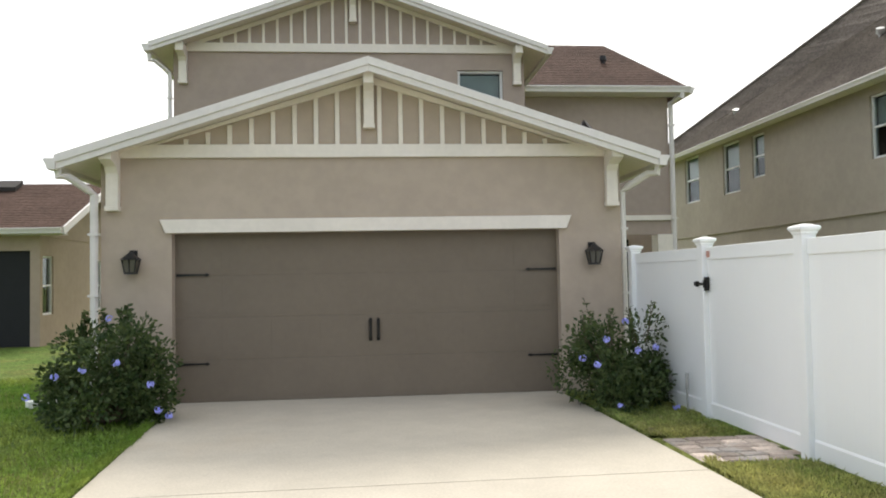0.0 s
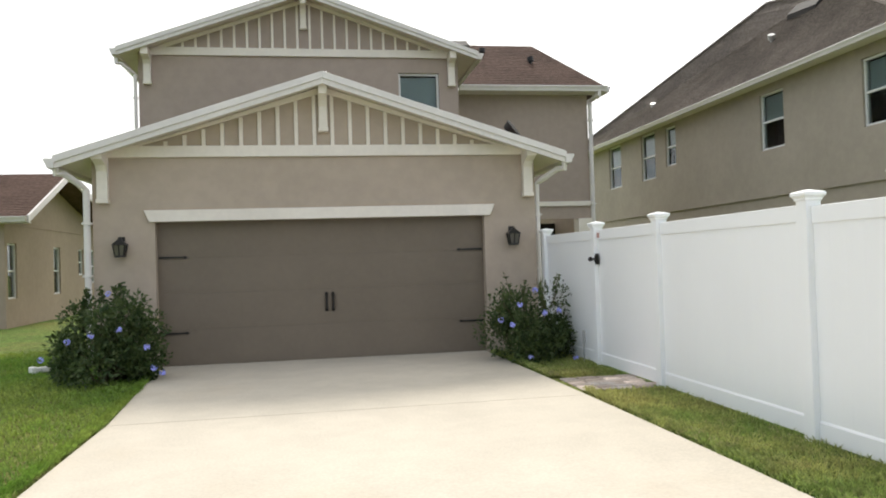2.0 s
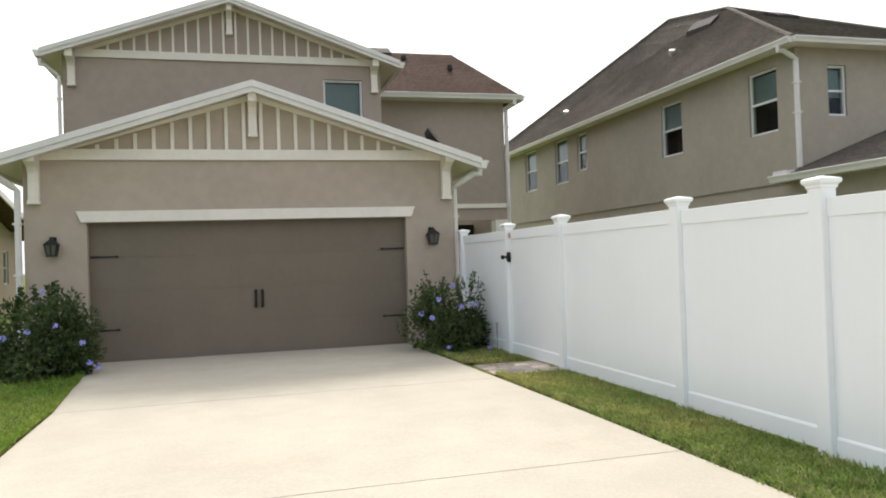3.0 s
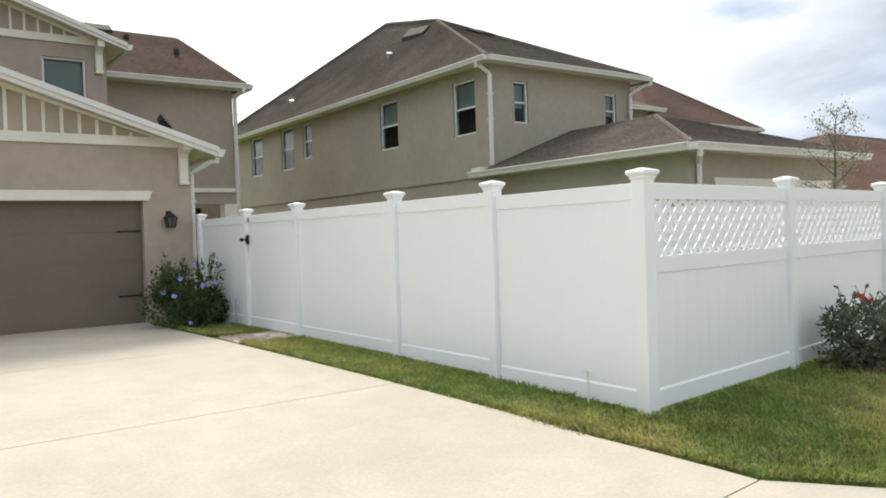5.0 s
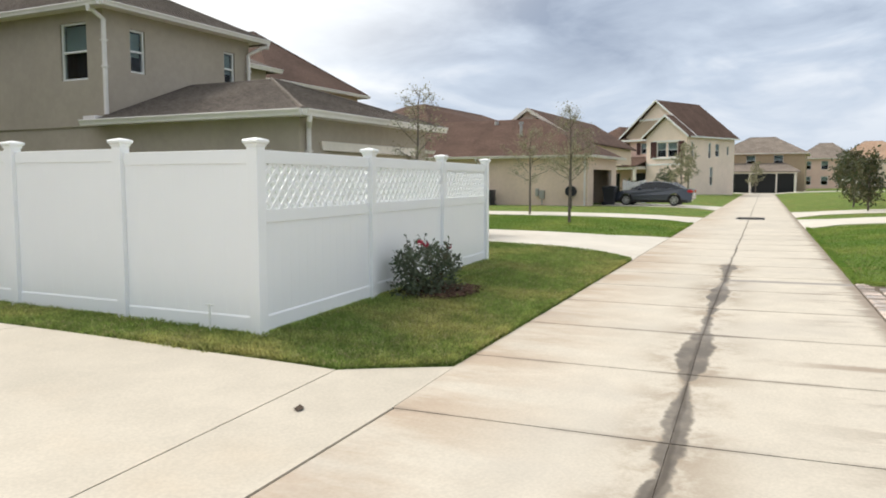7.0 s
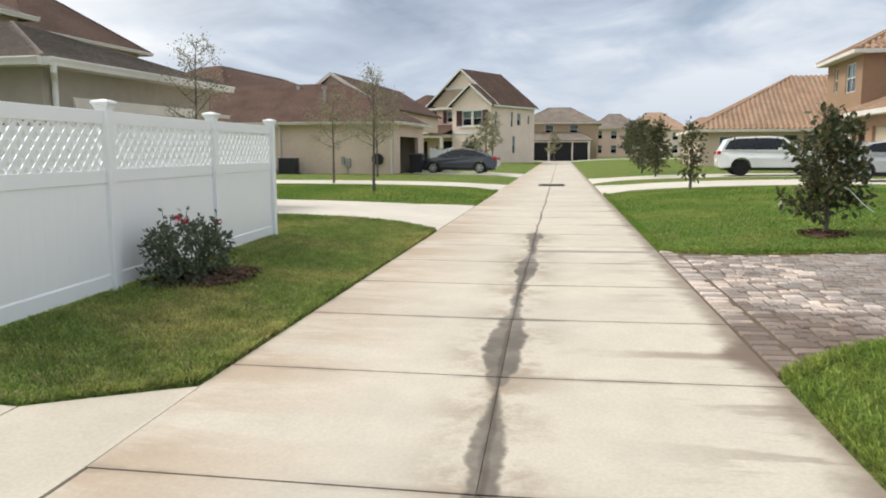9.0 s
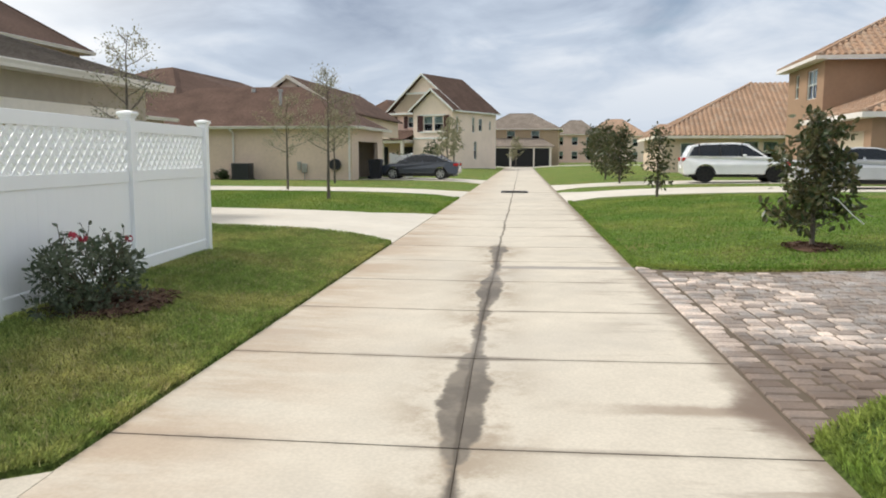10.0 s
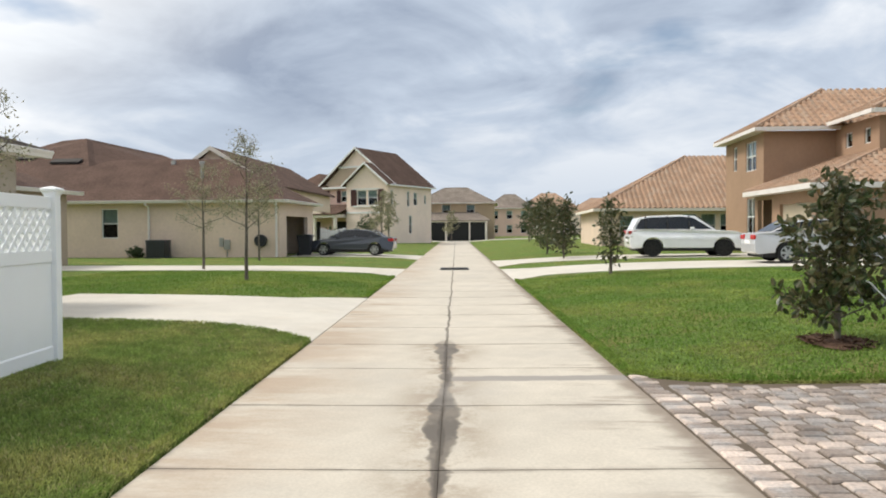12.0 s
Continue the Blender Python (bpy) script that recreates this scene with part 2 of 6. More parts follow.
def concrete(name, color, alley=False):
    m = Mat(name, color, 0.85, 0.25)
    m.vary(0.35, 0.93, 1.04, detail=6).vary(3.0, 0.95, 1.03).vary(45, 0.93, 1.05)
    if alley:
        sep = m.n.new("ShaderNodeSeparateXYZ")
        m.l.new(m.pos, sep.inputs[0])
        # Distance from the middle gutter, and the place along it.
        v = m.math("SUBTRACT", m.math("MULTIPLY", m.math("SUBTRACT", sep.outputs["Y"], ALLEY_Y), CA), m.math("MULTIPLY", sep.outputs["X"], SA))
        u = m.math("ADD", m.math("MULTIPLY", sep.outputs["X"], CA), m.math("MULTIPLY", m.math("SUBTRACT", sep.outputs["Y"], ALLEY_Y), SA))
        fine = m.math("MULTIPLY", m.math("SUBTRACT", m.noise(3.0, 6, 0.6), 0.5), 0.24)
        wob = m.math("MULTIPLY", m.math("SUBTRACT", m.noise(0.9, 5, 0.6, shift=(3, 1, 0)), 0.5), 0.22)
        swing = m.math("MULTIPLY", m.math("SUBTRACT", m.noise(0.7, 3, 0.5, shift=(0, 5, 0)), 0.5), 0.16)
        drift = m.step(u, 1.0, 6.5, 0.09, 0.0)
        dist = m.math("ABSOLUTE", m.math("SUBTRACT", m.math("ADD", m.math("SUBTRACT", v, CRACK_V), drift), swing))

        def pool(at_, half, grow):
            return m.step(m.math("ABSOLUTE", m.math("SUBTRACT", u, at_)), half * 0.3, half, grow, 0.0)
        # The gutter holds water in pools along its run.
        pools = m.math("ADD", m.math("ADD", pool(5.0, 1.25, 0.075), pool(12.9, 0.7, 0.08)), m.math("ADD", pool(9.3, 0.8, 0.05), pool(1.2, 0.8, 0.04)))
        edge = m.math("ADD", m.math("SUBTRACT", m.math("SUBTRACT", dist, wob), pools), fine)
        near = m.step(u, 13.0, 13.8, 1.0, 0.0)
        wet = m.math("MULTIPLY", m.step(edge, 0.04, 0.085, 1.0, 0.0), near)
        halo = m.math("MULTIPLY", m.step(edge, 0.05, 0.60, 0.8, 0.0), m.math("MULTIPLY", near, m.step(m.noise(1.5, 6, 0.7), 0.42, 0.62)))
        thin = m.step(m.math("ADD", dist, m.math("MULTIPLY", fine, 0.25)), 0.006, 0.03, 0.75, 0.0)
        m.blend(halo, (0.27, 0.21, 0.15))
        # Rust-brown washes from the lawn edge, damp tongues from the pavers, grime along the joints.
        rust_n = m.step(m.noise(0.8, 7, 0.68, stretch=(1.5, 0.5, 1), shift=(7, 0, 0)), 0.36, 0.60)
        lawn = m.step(v, -1.5, 0.0, 0.0, 1.0)
        m.blend(m.math("MULTIPLY", m.math("MULTIPLY", rust_n, lawn), 0.58), (0.34, 0.225, 0.14))
        right = m.step(v, -3.7, -2.5, 1.0, 0.0)
        damp_n = m.step(m.noise(1.0, 6, 0.7, stretch=(1.8, 0.35, 1), shift=(1.3, 4, 0)), 0.53, 0.60)
        m.blend(m.math("MULTIPLY", m.math("MULTIPLY", right, damp_n), 0.6), (0.22, 0.17, 0.13))
        side = m.step(m.math("ADD", v, m.math("MULTIPLY", fine, 1.5)), -3.72, -3.45, 0.8, 0.0)
        m.blend(side, (0.19, 0.145, 0.11))
        runoff = m.math("MULTIPLY", m.step(m.math("ABSOLUTE", m.math("ADD", m.math("SUBTRACT", u, 10.85), m.math("MULTIPLY", fine, 0.6))), 0.10, 0.16, 0.85, 0.0), m.step(v, -1.95, -1.8, 1.0, 0.0))
        m.blend(runoff, (0.27, 0.25, 0.23))
        tongue = m.math("MULTIPLY", m.step(m.math("ABSOLUTE", m.math("ADD", m.math("SUBTRACT", u, 4.95), m.math("MULTIPLY", fine, 1.0))), 0.05, 0.16, 0.75, 0.0), m.step(m.math("ADD", v, m.math("MULTIPLY", fine, 4.0)), -3.3, -2.2, 1.0, 0.0))
        m.blend(tongue, (0.26, 0.20, 0.15))
        corner = m.math("ADD", m.math("ABSOLUTE", m.math("SUBTRACT", u, 5.0)), m.math("MULTIPLY", m.math("ADD", v, 3.72), 1.8))
        m.blend(m.step(m.math("ADD", corner, m.math("MULTIPLY", fine, 2.0)), 0.35, 0.75, 0.85, 0.0), (0.15, 0.11, 0.085))
        spur = m.math("MULTIPLY", m.step(m.math("ADD", m.math("ABSOLUTE", m.math("SUBTRACT", u, 6.03)), m.math("MULTIPLY", fine, 0.4)), 0.02, 0.07, 0.8, 0.0), m.step(m.math("ABSOLUTE", m.math("ADD", v, 1.95)), 0.15, 0.5, 1.0, 0.0))
        m.blend(spur, (0.19, 0.165, 0.135))
        bay = m.math("FRACT", m.math("DIVIDE", m.math("ADD", m.math("SUBTRACT", u, 2.43), 180.9), 1.8))
        jd = m.math("MULTIPLY", m.math("ABSOLUTE", m.math("SUBTRACT", bay, 0.5)), 1.8)
        m.blend(m.math("MULTIPLY", m.step(m.math("ADD", jd, m.math("MULTIPLY", fine, 0.5)), 0.01, 0.07, 0.5, 0.0), m.step(m.noise(1.3, 5, 0.6, shift=(5, 5, 0)), 0.35, 0.6)), (0.24, 0.20, 0.16))
        m.blend(m.math("MULTIPLY", wet, 0.9), (0.165, 0.14, 0.11))
        m.blend(m.math("MULTIPLY", m.math("MULTIPLY", wet, m.step(m.noise(2.2, 6, 0.7), 0.4, 0.6)), 0.7), (0.10, 0.085, 0.07))
        m.blend(thin, (0.075, 0.06, 0.045))
        grey = m.step(m.noise(0.55, 6, 0.6, shift=(9, 2, 0)), 0.48, 0.7)
        m.blend(m.math("MULTIPLY", grey, 0.35), (0.40, 0.37, 0.33))
        rg = m.step(wet, 0.3, 0.9, 0.85, 0.6)
        m.l.new(rg, m.p.inputs["Roughness"])
    else:
        m.blend(m.math("MULTIPLY", m.step(m.noise(0.5, 6, 0.6, shift=(2, 8, 0)), 0.55, 0.75), 0.18), (0.50, 0.36, 0.22))
    return m.bump(m.noise(90, 4), 0.2, 0.004).done()


M_DRIVE = concrete("concrete_drive", (0.515, 0.465, 0.385))
M_ALLEY = concrete("concrete_alley", (0.54, 0.49, 0.41), True)
M_CONC_FAR = concrete("concrete_far", (0.58, 0.54, 0.47))
M_JOINT = plain("joint_dirt", (0.11, 0.085, 0.06), 0.95)

gm = Mat("grass_ground", (0.13, 0.20, 0.045), 0.95, 0.1)
gm.blend(gm.step(gm.noise(0.55, 6, 0.65), 0.42, 0.66), (0.20, 0.205, 0.06))
gm.blend(gm.math("MULTIPLY", gm.step(gm.noise(2.2, 6, 0.7, shift=(4, 4, 0)), 0.52, 0.72), 0.5), (0.15, 0.125, 0.05))
gm.vary(28, 0.55, 1.4, detail=6).vary(7, 0.75, 1.2)
M_GRASS = gm.bump(gm.noise(45, 5, 0.7), 0.9, 0.05).done()

bm_ = Mat("grass_blade", (0.22, 0.30, 0.075), 0.6, 0.25)
bm_.blend(bm_.step(bm_.noise(0.55, 6, 0.65), 0.42, 0.66), (0.45, 0.43, 0.15))
bm_.blend(bm_.math("MULTIPLY", bm_.step(bm_.noise(2.2, 6, 0.7, shift=(4, 4, 0)), 0.52, 0.74), 0.45), (0.42, 0.35, 0.17))
bm_.blend(bm_.math("MULTIPLY", bm_.step(bm_.noise(14, 5, 0.7, shift=(1, 6, 0)), 0.50, 0.66), bm_.step(bm_.noise(0.8, 4, 0.6, shift=(8, 3, 0)), 0.35, 0.6, 0.2, 0.8)), (0.48, 0.41, 0.23))
bm_.vary(35, 0.6, 1.4).vary(5, 0.75, 1.2)
M_BLADE = bm_.sheer(0.35).done()
bg_ = Mat("grass_blade_lush", (0.145, 0.255, 0.04), 0.6, 0.25)
bg_.blend(bg_.step(bg_.noise(0.45, 6, 0.65), 0.42, 0.68), (0.30, 0.36, 0.08)).vary(35, 0.6, 1.4).vary(5, 0.8, 1.2)
M_BLADE_LUSH = bg_.sheer(0.35).done()

pv = Mat("paver", (0.47, 0.39, 0.335), 0.85, 0.25)
pv.each(0.55, 1.45).blend(pv.math("MULTIPLY", pv.step(pv.noise(3.3, 4), 0.45, 0.62), 0.6), (0.36, 0.35, 0.34))
pv.vary(1.6, 0.7, 1.12).vary(40, 0.8, 1.12)
stx, sty = al(5.2, -4.0)
sv_ = pv.n.new("ShaderNodeVectorMath")
sv_.operation = "DISTANCE"
pv.l.new(pv.pos, sv_.inputs[0])
sv_.inputs[1].default_value = (stx, sty, 0)
# Washed-out soil stains the corner of the paver drive.
pv.blend(pv.step(pv.math("ADD", sv_.outputs["Value"], pv.math("MULTIPLY", pv.noise(1.8, 5), 1.6)), 1.4, 2.5, 0.8, 0.0), (0.12, 0.085, 0.065))
M_PAVER = pv.bump(pv.noise(60, 4), 0.4, 0.006).done()

tl = Mat("roof_tile", (0.38, 0.25, 0.17), 0.85, 0.2)
tl.vary(0.8, 0.85, 1.1).vary(9, 0.8, 1.15).blend(tl.math("MULTIPLY", tl.step(tl.noise(2.0, 4), 0.5, 0.62), 0.35), (0.42, 0.36, 0.29))
M_TILE = tl.done()


# ---- mesh helpers ----
class MB:
    """Collects boxes, prisms and tubes into one mesh."""

    def __init__(self):
        self.v, self.f = [], []

    def add(self, verts, faces):
        k = len(self.v)
        self.v += [tuple(p) for p in verts]
        self.f += [tuple(i + k for i in f) for f in faces]
        return self

    def box(self, x0, y0, z0, x1, y1, z1):
        return self.add([(x0, y0, z0), (x1, y0, z0), (x1, y1, z0), (x0, y1, z0), (x0, y0, z1), (x1, y0, z1), (x1, y1, z1), (x0, y1, z1)],
                        [(3, 2, 1, 0), (4, 5, 6, 7), (0, 1, 5, 4), (1, 2, 6, 5), (2, 3, 7, 6), (3, 0, 4, 7)])

    def prism(self, pts, axis, a, b):
        """A polygon of (p, q) pushed along axis from a to b. Axis x: (y, z); y: (x, z); z: (x, y)."""
        def at(p, q, r):
            return {"x": (r, p, q), "y": (p, r, q), "z": (p, q, r)}[axis]
        n = len(pts)
        vs = [at(p, q, a) for p, q in pts] + [at(p, q, b) for p, q in pts]
        return self.add(vs, [tuple(range(n))[::-1], tuple(range(n, 2 * n))] + [(i, (i + 1) % n, n + (i + 1) % n, n + i) for i in range(n)])

    def tube(self, pts, radii, sides=8):
        """A tube through points, with a radius at each."""
        if isinstance(radii, (int, float)):
            radii = [radii] * len(pts)
        pts = [Vector(p) for p in pts]
        rings = []
        for i, p in enumerate(pts):
            d = (pts[min(i + 1, len(pts) - 1)] - pts[max(i - 1, 0)]).normalized()
            s = d.orthogonal().normalized() if i == 0 else (side - d * side.dot(d)).normalized()
            side = s
            t = d.cross(s)
            rings.append([p + (s * math.cos(a) + t * math.sin(a)) * radii[i] for a in (2 * math.pi * (j + 0.5) / sides for j in range(sides))])
        k = [q for r in rings for q in r]
        fs = []
        for i in range(len(pts) - 1):
            for j in range(sides):
                fs.append((i * sides + j, i * sides + (j + 1) % sides, (i + 1) * sides + (j + 1) % sides, (i + 1) * sides + j))
        fs += [tuple(range(sides))[::-1], tuple(range((len(pts) - 1) * sides, len(pts) * sides))]
        return self.add(k, fs)

    def slab(self, corners, thick):
        """A plate under a face given by its upper corners."""
        n = len(corners)
        low = [(x, y, z - thick) for x, y, z in corners]
        return self.add(list(corners) + low, [tuple(range(n)), tuple(range(n, 2 * n))[::-1]] + [(i, n + i, n + (i + 1) % n, (i + 1) % n) for i in range(n)])

    def mesh(self, name, mat, fix=True):
        me = bpy.data.meshes.new(name)
        me.from_pydata(self.v, [], self.f)
        if fix:
            b = bmesh.new()
            b.from_mesh(me)
            bmesh.ops.recalc_face_normals(b, faces=b.faces)
            b.to_mesh(me)
            b.free()
        me.materials.append(mat)
        return me

    def part(self, name, mat, parent=None, bevel=0.0, smooth=False, fix=True):
        ob = new(name, self.mesh(name, mat, fix))
        if smooth:
            for p in ob.data.polygons:
                p.use_smooth = True
        if bevel:
            bv = ob.modifiers.new("bevel", "BEVEL")
            bv.width, bv.segments, bv.limit_method = bevel, 2, "ANGLE"
        if parent:
            ob.parent = parent
        return ob


def holder(name, m=None, **tags):
    ob = new(name)
    ob.empty_display_size = 0.2
    if m is not None:
        ob.matrix_world = m
    return tagged(ob, **tags)


# ---- ground ----
def spaced(lo, hi, fine_lo, fine_hi, fine, coarse_factor=1.5):
    out = list(np.arange(fine_lo, fine_hi + 1e-6, fine))
    s, p = fine, fine_lo
    while p > lo:
        s *= coarse_factor
        p -= s
        out.insert(0, max(p, lo))
    s, p = fine, fine_hi
    while p < hi:
        s *= coarse_factor
        p += s
        out.append(min(p, hi))
    return out


us = spaced(-1500, 2500, -20, 130, 2.0)
vs_ = sorted(set([round(q, 3) for q in spaced(-2000, 2000, -20, 0, 0.93)] + [0.0, 0.25, 0.5, 1, 1.5, 2, 3, 4, 6, 8, 11, 14, 18, 24, -0.012, -3.71, -3.72, -3.95, -4.2]))
gb = MB()
gv = []
for v in vs_:
    for u in us:
        x, y = al(u, v)
        gv.append((x, y, height(x, y) - (0.05 if -3.715 < v < -0.005 else 0.0)))
nu = len(us)
gb.add(gv, [(j * nu + i, j * nu + i + 1, (j + 1) * nu + i + 1, (j + 1) * nu + i) for j in range(len(vs_) - 1) for i in range(nu - 1)])
ground = tagged(gb.part("ground", M_GRASS, fix=False), "mown green lawn with paler dry patches", "lawn", kind="structure")


def paving(pts, mat, name, parent, lift=0.015, step=0.5):
    """A slab on the land, cut by lines of constant v so that it follows the slope. pts: (x, y)."""
    b = bmesh.new()
    vs = [b.verts.new((x, y, 0)) for x, y in pts]
    b.faces.new(vs)
    vv = [uv_of(x, y)[1] for x, y in pts]
    q = math.ceil(min(vv) / step) * step
    while q < max(vv):
        p = al(0, q)
        bmesh.ops.bisect_plane(b, geom=b.verts[:] + b.edges[:] + b.faces[:], plane_co=(p[0], p[1], 0), plane_no=(-SA, CA, 0))
        q += step
    rim = [e_ for e_ in b.edges if len(e_.link_faces) == 1]
    for v in b.verts:
        v.co.z = height(v.co.x, v.co.y) + lift
    ext = bmesh.ops.extrude_edge_only(b, edges=rim)
    for v in ext["geom"]:
        if isinstance(v, bmesh.types.BMVert):
            v.co.z -= 0.10
    bmesh.ops.recalc_face_normals(b, faces=b.faces)
    me = bpy.data.meshes.new(name)
    b.to_mesh(me)
    b.free()
    me.materials.append(mat)
    ob = new(name, me)
    ob.parent = parent
    return ob


def inset(pts, d):
    """Shrink a convex polygon by d on every side."""
    n, out = len(pts), []
    area = sum(pts[i][0] * pts[(i + 1) % n][1] - pts[(i + 1) % n][0] * pts[i][1] for i in range(n))
    sg = 1 if area > 0 else -1
    for i in range(n):
        p0, p1, p2 = (Vector(pts[(i + k) % n]) for k in (-1, 0, 1))
        n1 = Vector((-(p1 - p0).y, (p1 - p0).x)).normalized() * sg
        n2 = Vector((-(p2 - p1).y, (p2 - p1).x)).normalized() * sg
        m_ = (n1 + n2) / max(0.3, 1 + n1.dot(n2))
        out.append(tuple(p1 + m_ * d))
    return out


# Own driveway: four slabs on a dark bed.
driveway = holder("driveway", label="pale cream concrete driveway with thin dark joints", category="driveway", kind="structure")
DL, DR = -1.99, 2.72
flare = [al(3.72, -0.012), (2.97, -1.19), (DL - 0.3, -1.72), al(-3.2, -0.055), al(2.43, -0.055)]
slabs = [[(DL, 5.9), (DR - 0.05, 5.98), (2.55, 10.2), (-2.3, 10.2)], [(DL + 0.02, 2.3), (DR + 0.03, 2.36), (DR - 0.05, 5.98), (DL, 5.9)],
         [(DL - 0.3, -1.72), (2.97, -1.19), (DR + 0.10, 0.0), (DR + 0.03, 2.36), (DL + 0.02, 2.3)], flare]
for s in slabs:
    paving(inset(s, 0.006), M_DRIVE, "slab", driveway)
paving([(DL + 0.1, -2.0), (2.8, -1.6), (DR - 0.06, 3), (2.5, 10.15), (DL + 0.06, 9.0)], M_JOINT, "joint_bed", driveway, 0.006)

# Alley slabs, two to each bay, with the gutter line between them.
alley = holder("road", label="stained pale concrete alley with a damp middle gutter", category="road", kind="structure")
for k in range(-8, 64):
    u0, u1 = 2.43 + 1.8 * k, 2.43 + 1.8 * (k + 1)
    for va, vb in ((0.0, CRACK_V + 0.002), (CRACK_V - 0.002, -ALLEY_W)):
        g = 0.009
        b = MB()
        top = 0.012
        # The near lane narrows along the driveway; the middle seam drifts with it.
        ia = (-0.07 if u1 < 4 else 0.0, -0.07 if u1 < 2.5 else 0.0)
        ca_, cb_ = (-0.09 * max(0.0, min(1.0, (6.5 - q_) / 5.5)) for q_ in (u0, u1))
        e0, e1 = ((ia[0], ia[1]), (ca_, cb_)) if va == 0.0 else ((ca_, cb_), (0.0, 0.0))
        q = [al(u0 + g, va + e0[0]), al(u1 - g, va + e0[1]), al(u1 - g, vb + e1[1]), al(u0 + g, vb + e1[0])]
        zs = [top - (0.012 if abs(v - CRACK_V) < 0.1 else 0.0) for v in (va, va, vb, vb)]
        b.slab([(x, y, z) for (x, y), z in zip(q, zs)], 0.1)
        b.part("slab", M_ALLEY, alley)
bed = MB()
bed.slab([(*al(-12, 0), -0.008), (*al(118, 0), -0.008), (*al(118, -ALLEY_W), -0.008), (*al(-12, -ALLEY_W), -0.008)], 0.04)
bed.part("joint_bed", M_JOINT, alley)


# ---- houses ----
def wall_with_holes(b, axis, at_, thick, a0, a1, z0, z1, holes):
    """Boxes round the holes of a wall. axis 'x': the wall runs along x with its outer face at y = at_; thick is signed, inwards. holes: (a0, z0, a1, z1)."""
    xs = sorted({a0, a1, *[h[0] for h in holes], *[h[2] for h in holes]})
    for i in range(len(xs) - 1):
        p, q = xs[i], xs[i + 1]
        own = sorted([(h[1], h[3]) for h in holes if h[0] <= p + 1e-6 and h[2] >= q - 1e-6])
        z = z0
        for lo, hi in own + [(z1, None)]:
            if lo > z + 1e-6:
                c = sorted((at_, at_ + thick))
                if axis == "x":
                    b.box(p, c[0], z, q, c[1], lo)
                else:
                    b.box(c[0], p, z, c[1], q, lo)
            z = hi


def window(parent, w, h, m, blind=0.5, mull=0.5, fw=0.05, cols=1):
    """A sash window, its outer face looking to -y, its lower left corner at m's origin."""
    win = holder("window")
    win.parent = parent
    win.matrix_local = m
    f = MB()
    f.box(0, 0, 0, fw, 0.09, h).box(w - fw, 0, 0, w, 0.09, h).box(fw, 0, 0, w - fw, 0.09, fw).box(fw, 0, h - fw, w - fw, 0.09, h)
    if mull:
        f.box(fw, 0.01, h * mull - fw * 0.5, w - fw, 0.075, h * mull + fw * 0.5)
    for c in range(1, cols):
        f.box(w * c / cols - fw * 0.5, 0.01, fw, w * c / cols + fw * 0.5, 0.075, h - fw)
    f.part("frame", M_FRAME, win, 0.006)
    MB().box(fw, 0.045, fw, w - fw, 0.051, h - fw).part("pane", M_GLASS, win)
    # Near-black box behind the pane; its colour stands in for room shade.
    MB().box(-0.02, 0.45, -0.02, w + 0.02, 0.47, h + 0.02).box(-0.04, 0.155, -0.02, -0.02, 0.47, h + 0.02).box(w + 0.02, 0.155, -0.02, w + 0.04, 0.47, h + 0.02).box(-0.02, 0.155, -0.04, w + 0.02, 0.47, -0.02).box(-0.02, 0.155, h + 0.02, w + 0.02, 0.47, h + 0.04).part("room_shade_box", M_DARK, win)
    if blind:
        s = MB()
        z = h - fw - 0.02
        while z > h - blind * h:
            s.add([(fw, 0.10, z), (w - fw, 0.10, z), (w - fw, 0.125, z - 0.045), (fw, 0.125, z - 0.045)], [(0, 1, 2, 3)])
            z -= 0.05
        s.part("blind", M_BLIND, win)
    return win


FACE = {"S": 0, "W": -90, "N": 180, "E": 90}


def window_in(parent, face, at_, a0, z0, w, h, **kw):
    """A window set 6 cm deep into a wall face. a0: the lower coordinate along the wall."""
    d = 0.05
    m = {"S": pose(a0, at_ + d, z0), "N": pose(a0 + w, at_ - d, z0, 0, 0, 180),
         "W": pose(at_ + d, a0 + w, z0, 0, 0, -90), "E": pose(at_ - d, a0, z0, 0, 0, 90)}[face]
    return window(parent, w, h, m, **kw)


def roof_part(parent, faces, mat, thick=0.12, name="roof"):
    """Roof planes, each a list of upper corners, as plates of one part."""
    b = MB()
    for f in faces:
        b.slab(f, thick)
    return b.part(name, mat, parent)


def hip_courses(parent, faces, mat, pitch=0.14, rise=0.014):
    """Shingle courses: shallow overlapping strips along each slope. faces: (eave_a, eave_b, top_b, top_a)."""
    b = MB()
    for ea, eb, tb, ta in faces:
        ea, eb, tb, ta = (Vector(p) for p in (ea, eb, tb, ta))
        nrm = (eb - ea).cross(ta - ea).normalized()
        if nrm.z < 0:
            nrm = -nrm
        n = max(1, int(((ta - ea).length + (tb - eb).length) * 0.5 / pitch))
        for i in range(n):
            f0, f1 = i / n, (i + 1) / n
            lo_a, lo_b, hi_a, hi_b = ea.lerp(ta, f0), eb.lerp(tb, f0), ea.lerp(ta, f1), eb.lerp(tb, f1)
            b.add([lo_a + nrm * rise, lo_b + nrm * rise, hi_b + nrm * 0.002, hi_a + nrm * 0.002, lo_a, lo_b],
                  [(0, 1, 2, 3), (4, 5, 1, 0)])
    return b.part("shingles", mat, parent, fix=False)


